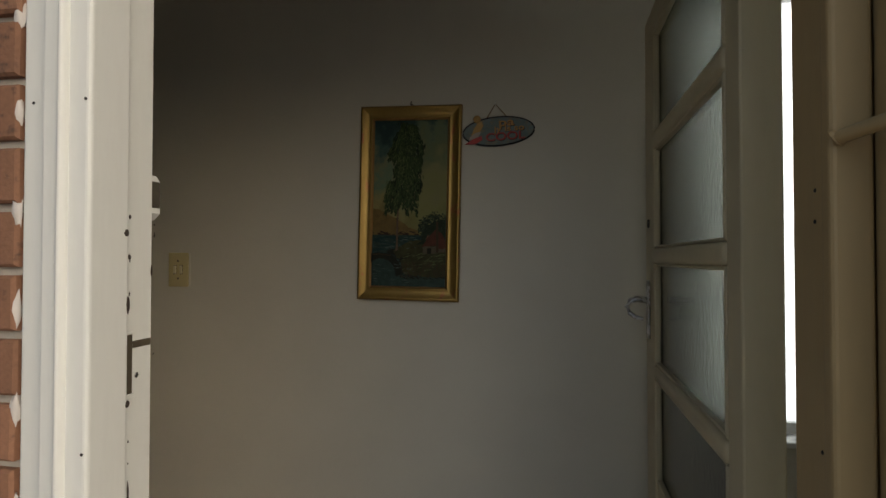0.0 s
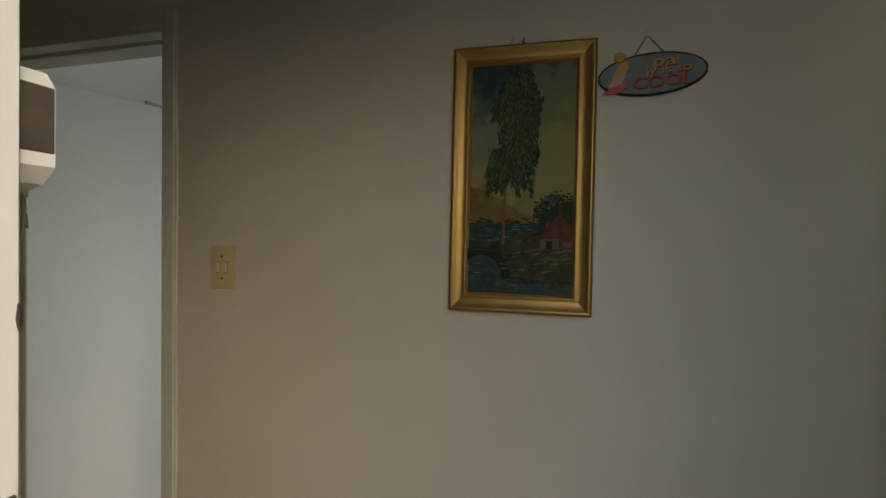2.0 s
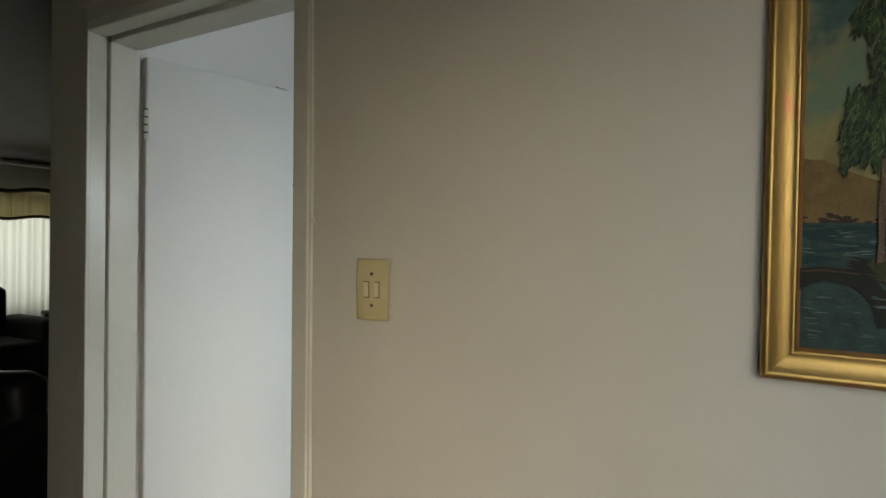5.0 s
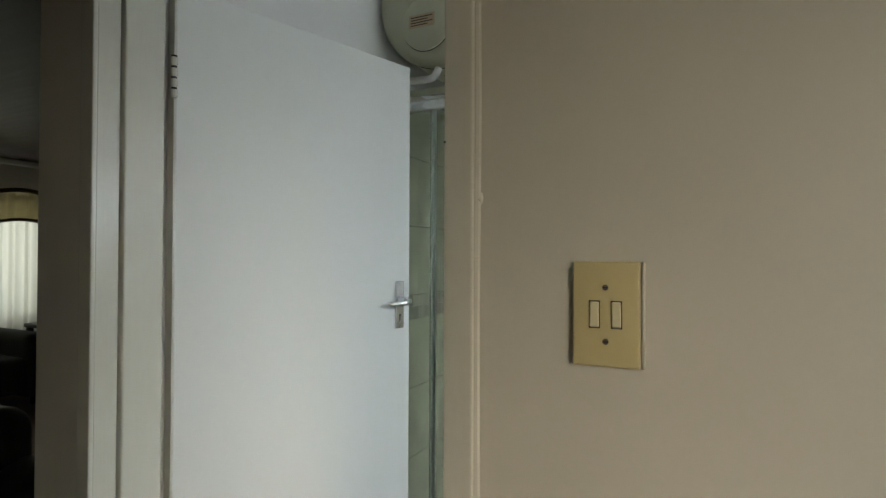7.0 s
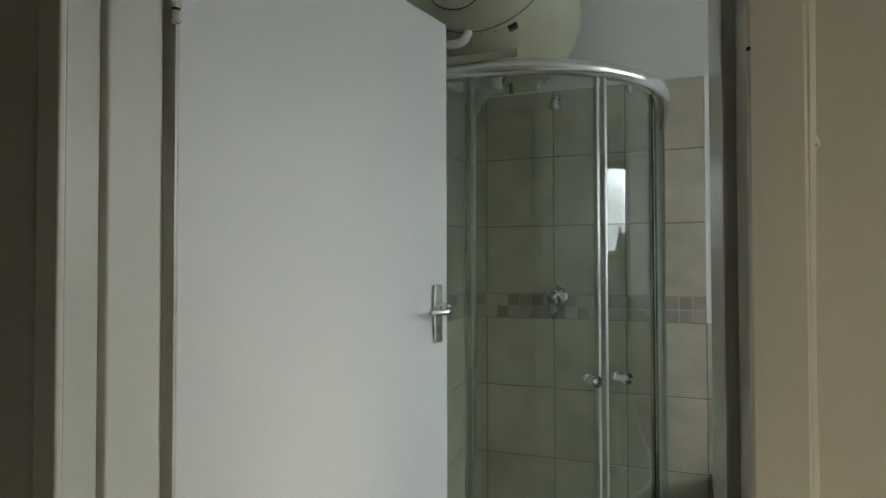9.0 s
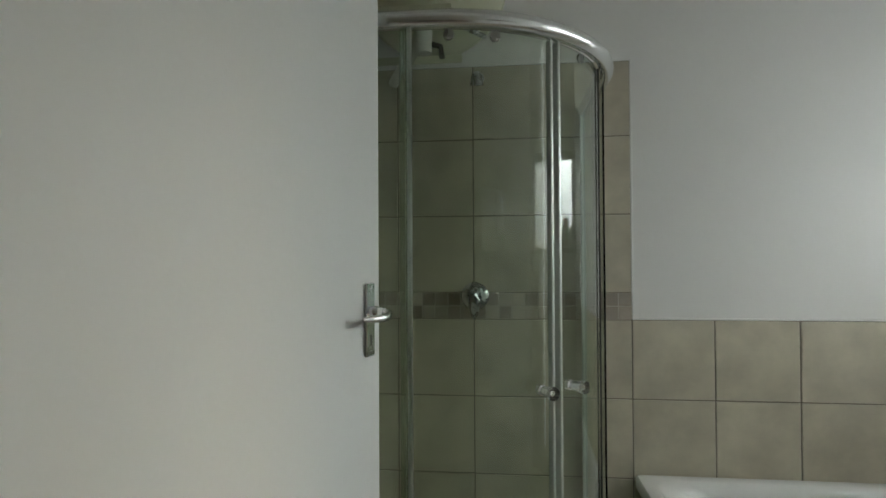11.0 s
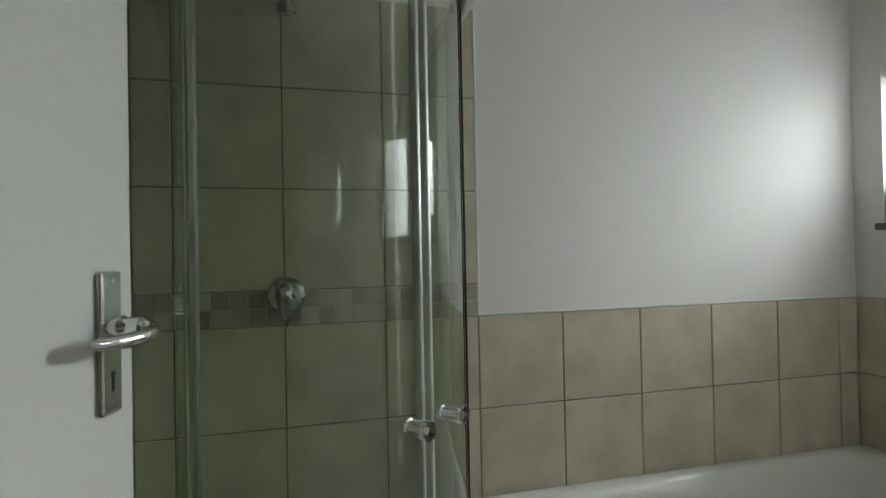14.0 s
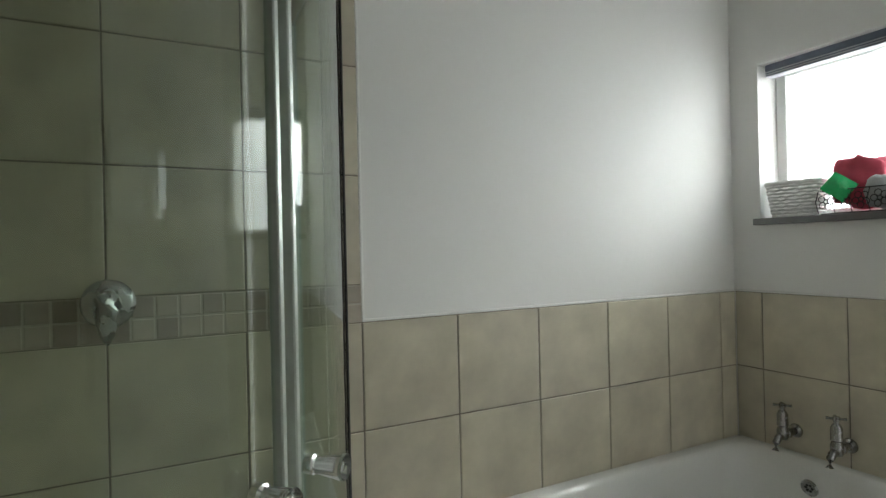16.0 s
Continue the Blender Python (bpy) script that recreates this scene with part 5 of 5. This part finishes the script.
sofa = thing("sofa", pose(-7.25, 3.75, 0), "charcoal cloth sofa under the lounge window", "sofa")
part("seat", B((-0.3, 0.45, -0.75, 0.75, 0.12, 0.45), bevel=0.05, seg=3), M_SOFA, sofa)
part("backrest", B((-0.5, -0.27, -0.75, 0.75, 0.12, 0.98), bevel=0.08, seg=4), M_SOFA, sofa, "", 60)
for y0, y1 in ((-0.95, -0.74), (0.74, 0.95)):
    part("arm", B((-0.45, 0.42, y0, y1, 0.06, 0.66), bevel=0.07, seg=4), M_SOFA, sofa, "", 60)
for x in (-0.4, 0.36):
    for y in (-0.85, 0.85):
        part("foot", lathe([(0.03, 0), (0.035, 0.07)], pose(x, y, 0), 10), M_BLACK, sofa)
side = thing("side_table", pose(-7.1, 4.95, 0), "low dark wooden side table beside the sofa", "side table")
part("tabletop", B((-0.3, 0.3, -0.2, 0.2, 0.66, 0.70), bevel=0.008), M_WOODCEIL, side)
for x in (-0.26, 0.26):
    for y in (-0.16, 0.16):
        part("leg", B((x - 0.025, x + 0.025, y - 0.025, y + 0.025, 0, 0.66), bevel=0.004), M_WOODCEIL, side)
ac = thing("armchair", pose(-3.62, 2.42, 0, 0, 0, 35), "black leather armchair with padded rounded cushions", "armchair")
part("base", B((-0.38, 0.38, -0.36, 0.40, 0.05, 0.30), bevel=0.04, seg=3), M_LEATHER, ac, "", 60)
part("seat_cushion", B((-0.27, 0.27, -0.42, 0.26, 0.29, 0.48), bevel=0.07, seg=4), M_LEATHER, ac, "", 60)
part("backrest", B((-0.32, 0.32, 0.18, 0.42, 0.28, 0.80), bevel=0.10, seg=5), M_LEATHER, ac, "", 60)
for x0, x1 in ((-0.46, -0.27), (0.27, 0.46)):
    part("arm", B((x0, x1, -0.42, 0.36, 0.05, 0.62), bevel=0.075, seg=5), M_LEATHER, ac, "", 60)
for x in (-0.34, 0.34):
    for y in (-0.30, 0.34):
        part("foot", lathe([(0.02, 0), (0.026, 0.055)], pose(x, y, 0), 10), M_CHROMEDULL, ac)

# ---- wall tiles, mosaic and bricks, piece by piece ----
piece_cache = {}


def piece(name, w, h, d, material, parent, m, bevel=0.0015):
    """A bevelled piece w wide (local x), h high (local z), its front at y = -d."""
    key = (name, round(w, 3), round(h, 3), round(d, 4))
    if key not in piece_cache:
        bm = bmesh.new()
        b = bevel
        ring = [[(-w / 2, 0, -h / 2), (w / 2, 0, -h / 2), (w / 2, 0, h / 2), (-w / 2, 0, h / 2)], [(-w / 2, -d + b, -h / 2), (w / 2, -d + b, -h / 2), (w / 2, -d + b, h / 2), (-w / 2, -d + b, h / 2)],
                [(-w / 2 + b, -d, -h / 2 + b), (w / 2 - b, -d, -h / 2 + b), (w / 2 - b, -d, h / 2 - b), (-w / 2 + b, -d, h / 2 - b)]]
        vs = [[bm.verts.new(q) for q in lp] for lp in ring]
        for a, c in zip(vs, vs[1:]):
            for k in range(4):
                bm.faces.new((a[k], a[(k + 1) % 4], c[(k + 1) % 4], c[k]))
        bm.faces.new(vs[-1])
        piece_cache[key] = mesh_of(name, bm, material)
    ob = new(name, piece_cache[key])
    ob.parent = parent
    ob.matrix_basis = m
    return ob


P, J = 0.305, 0.0045
TX = -1.349
zrows = [(0.0, 0.19), (0.19, 0.495), (0.495, 0.80), (0.80, 1.105)]
upper = [(1.210, 1.515), (1.515, 1.82), (1.82, 2.113)]
rj = random.Random(12)


def lay(parent, turn, origin, edges, rows, name="tile", d=0.008, material=M_TILE):
    """Tiles between the given edges along a wall and the given rows."""
    for a, b in zip(edges, edges[1:]):
        for z0, z1 in rows:
            w, h = b - a - J, z1 - z0 - J
            if w < 0.01 or h < 0.01:
                continue
            m = origin @ Matrix.Translation(((a + b) / 2, rj.uniform(-0.0003, 0.0003), (z0 + z1) / 2)) @ pose(0, 0, 0, rj.uniform(-0.12, 0.12), rj.uniform(-0.08, 0.08), rj.uniform(-0.12, 0.12)) @ turn
            piece(name, w, h, d, material, parent, m)


flat, east, west = Matrix(), pose(XR + 0.008, YF, 0, 0, 0, -90), pose(XL - 0.008, 3.2, 0, 0, 0, 90)
far = Matrix.Translation((0, YF + 0.008, 0))
part("grout", B((XL, TX + 0.002, YF + 0.0035, YF + 0.0095, 0, 2.113), (TX + 0.002, XR, YF + 0.0035, YF + 0.0095, 0.0, 1.105)), M_GROUT, wall_far, "grey-brown tile grout")
part("grout", B((XR + 0.0035, XR + 0.0095, YB, YF, 0.0, 1.105)), M_GROUT, wall_window, "grey-brown tile grout")
part("grout", B((XL - 0.0095, XL - 0.0035, 3.2, YF, 0.0, 2.113)), M_GROUT, wall_shower, "grey-brown tile grout")
part("mosaic_grout", B((XL, TX, YF + 0.002, YF + 0.005, 1.1055, 1.2095)), M_GROUTPALE, wall_far, "pale grout of the mosaic band")
part("mosaic_grout", B((XL - 0.005, XL - 0.002, 3.2, YF, 1.1055, 1.2095)), M_GROUTPALE, wall_shower, "pale grout of the mosaic band")
shower_x = [XL, TX - 3 * P, TX - 2 * P, TX - P, TX]
bath_x = [TX + k * P for k in range(6)] + [XR]
lay(wall_far, flat, far, shower_x, zrows + upper)
lay(wall_far, flat, far, bath_x, zrows)
lay(wall_window, flat, east, [0, 0.112, 0.417, 0.722, 1.027, 1.332, 1.637, 1.855], zrows)
lay(wall_shower, flat, west, [0.0, 0.19, 0.495, 0.80, YF - 3.2], zrows + upper)
for parent, origin, a0, a1 in ((wall_far, far, XL, TX), (wall_shower, west, 0.0, YF - 3.2)):
    n = round((a1 - a0) / 0.0508)
    lay(parent, flat, origin, [a0 + (a1 - a0) * k / n for k in range(n + 1)], [(1.105, 1.1575), (1.1575, 1.210)], "mosaic_tile", 0.008, M_MOSAIC)
part("paint_lip", B((TX, XR, YF + 0.001, YF + 0.009, 1.105, 1.113), (TX - 0.001, TX + 0.007, YF + 0.001, YF + 0.009, 1.113, 2.118), (XL, TX - 0.001, YF + 0.001, YF + 0.009, 2.113, 2.118), bevel=0.002), M_BATH, wall_far, "uneven painted edge above the tiles")
part("paint_lip", B((XR + 0.001, XR + 0.009, YB, YF, 1.105, 1.113), bevel=0.002), M_BATH, wall_window)

# bricks beside the entrance
for c in range(30):
    z = -0.10 + c * 0.0845
    x1 = EL - 0.004
    first = True
    while x1 > -2.1:
        w = (0.105 if c % 2 else 0.218) if first else 0.218
        m = pose(x1 - w / 2 + rj.uniform(-0.002, 0.002), YO + 0.012, z + 0.0365, rj.uniform(-1, 1), rj.uniform(-0.4, 0.4), rj.uniform(-0.8, 0.8))
        piece("brick", w, 0.073, 0.013 + 0.001 * rj.randrange(3), M_BRICK, wall_front, m, 0.004)
        x1 -= w + 0.011
        first = False
r = random.Random(21)
for k in range(14):
    z = 0.5 + k * 0.13
    bm = bmesh.new()
    bmesh.ops.create_icosphere(bm, subdivisions=2, radius=1)
    for v in bm.verts:
        f = 1 + 0.5 * noise.noise(v.co * 2 + Vector((k, 0, 0)))
        v.co = Vector((EL - 0.008 + v.co.x * 0.007 * f, YO + 0.004 + v.co.y * 0.006, z + v.co.z * f * r.uniform(0.012, 0.035)))
    part("plaster_smear", bm, M_PLASTER, wall_front, "", 60)
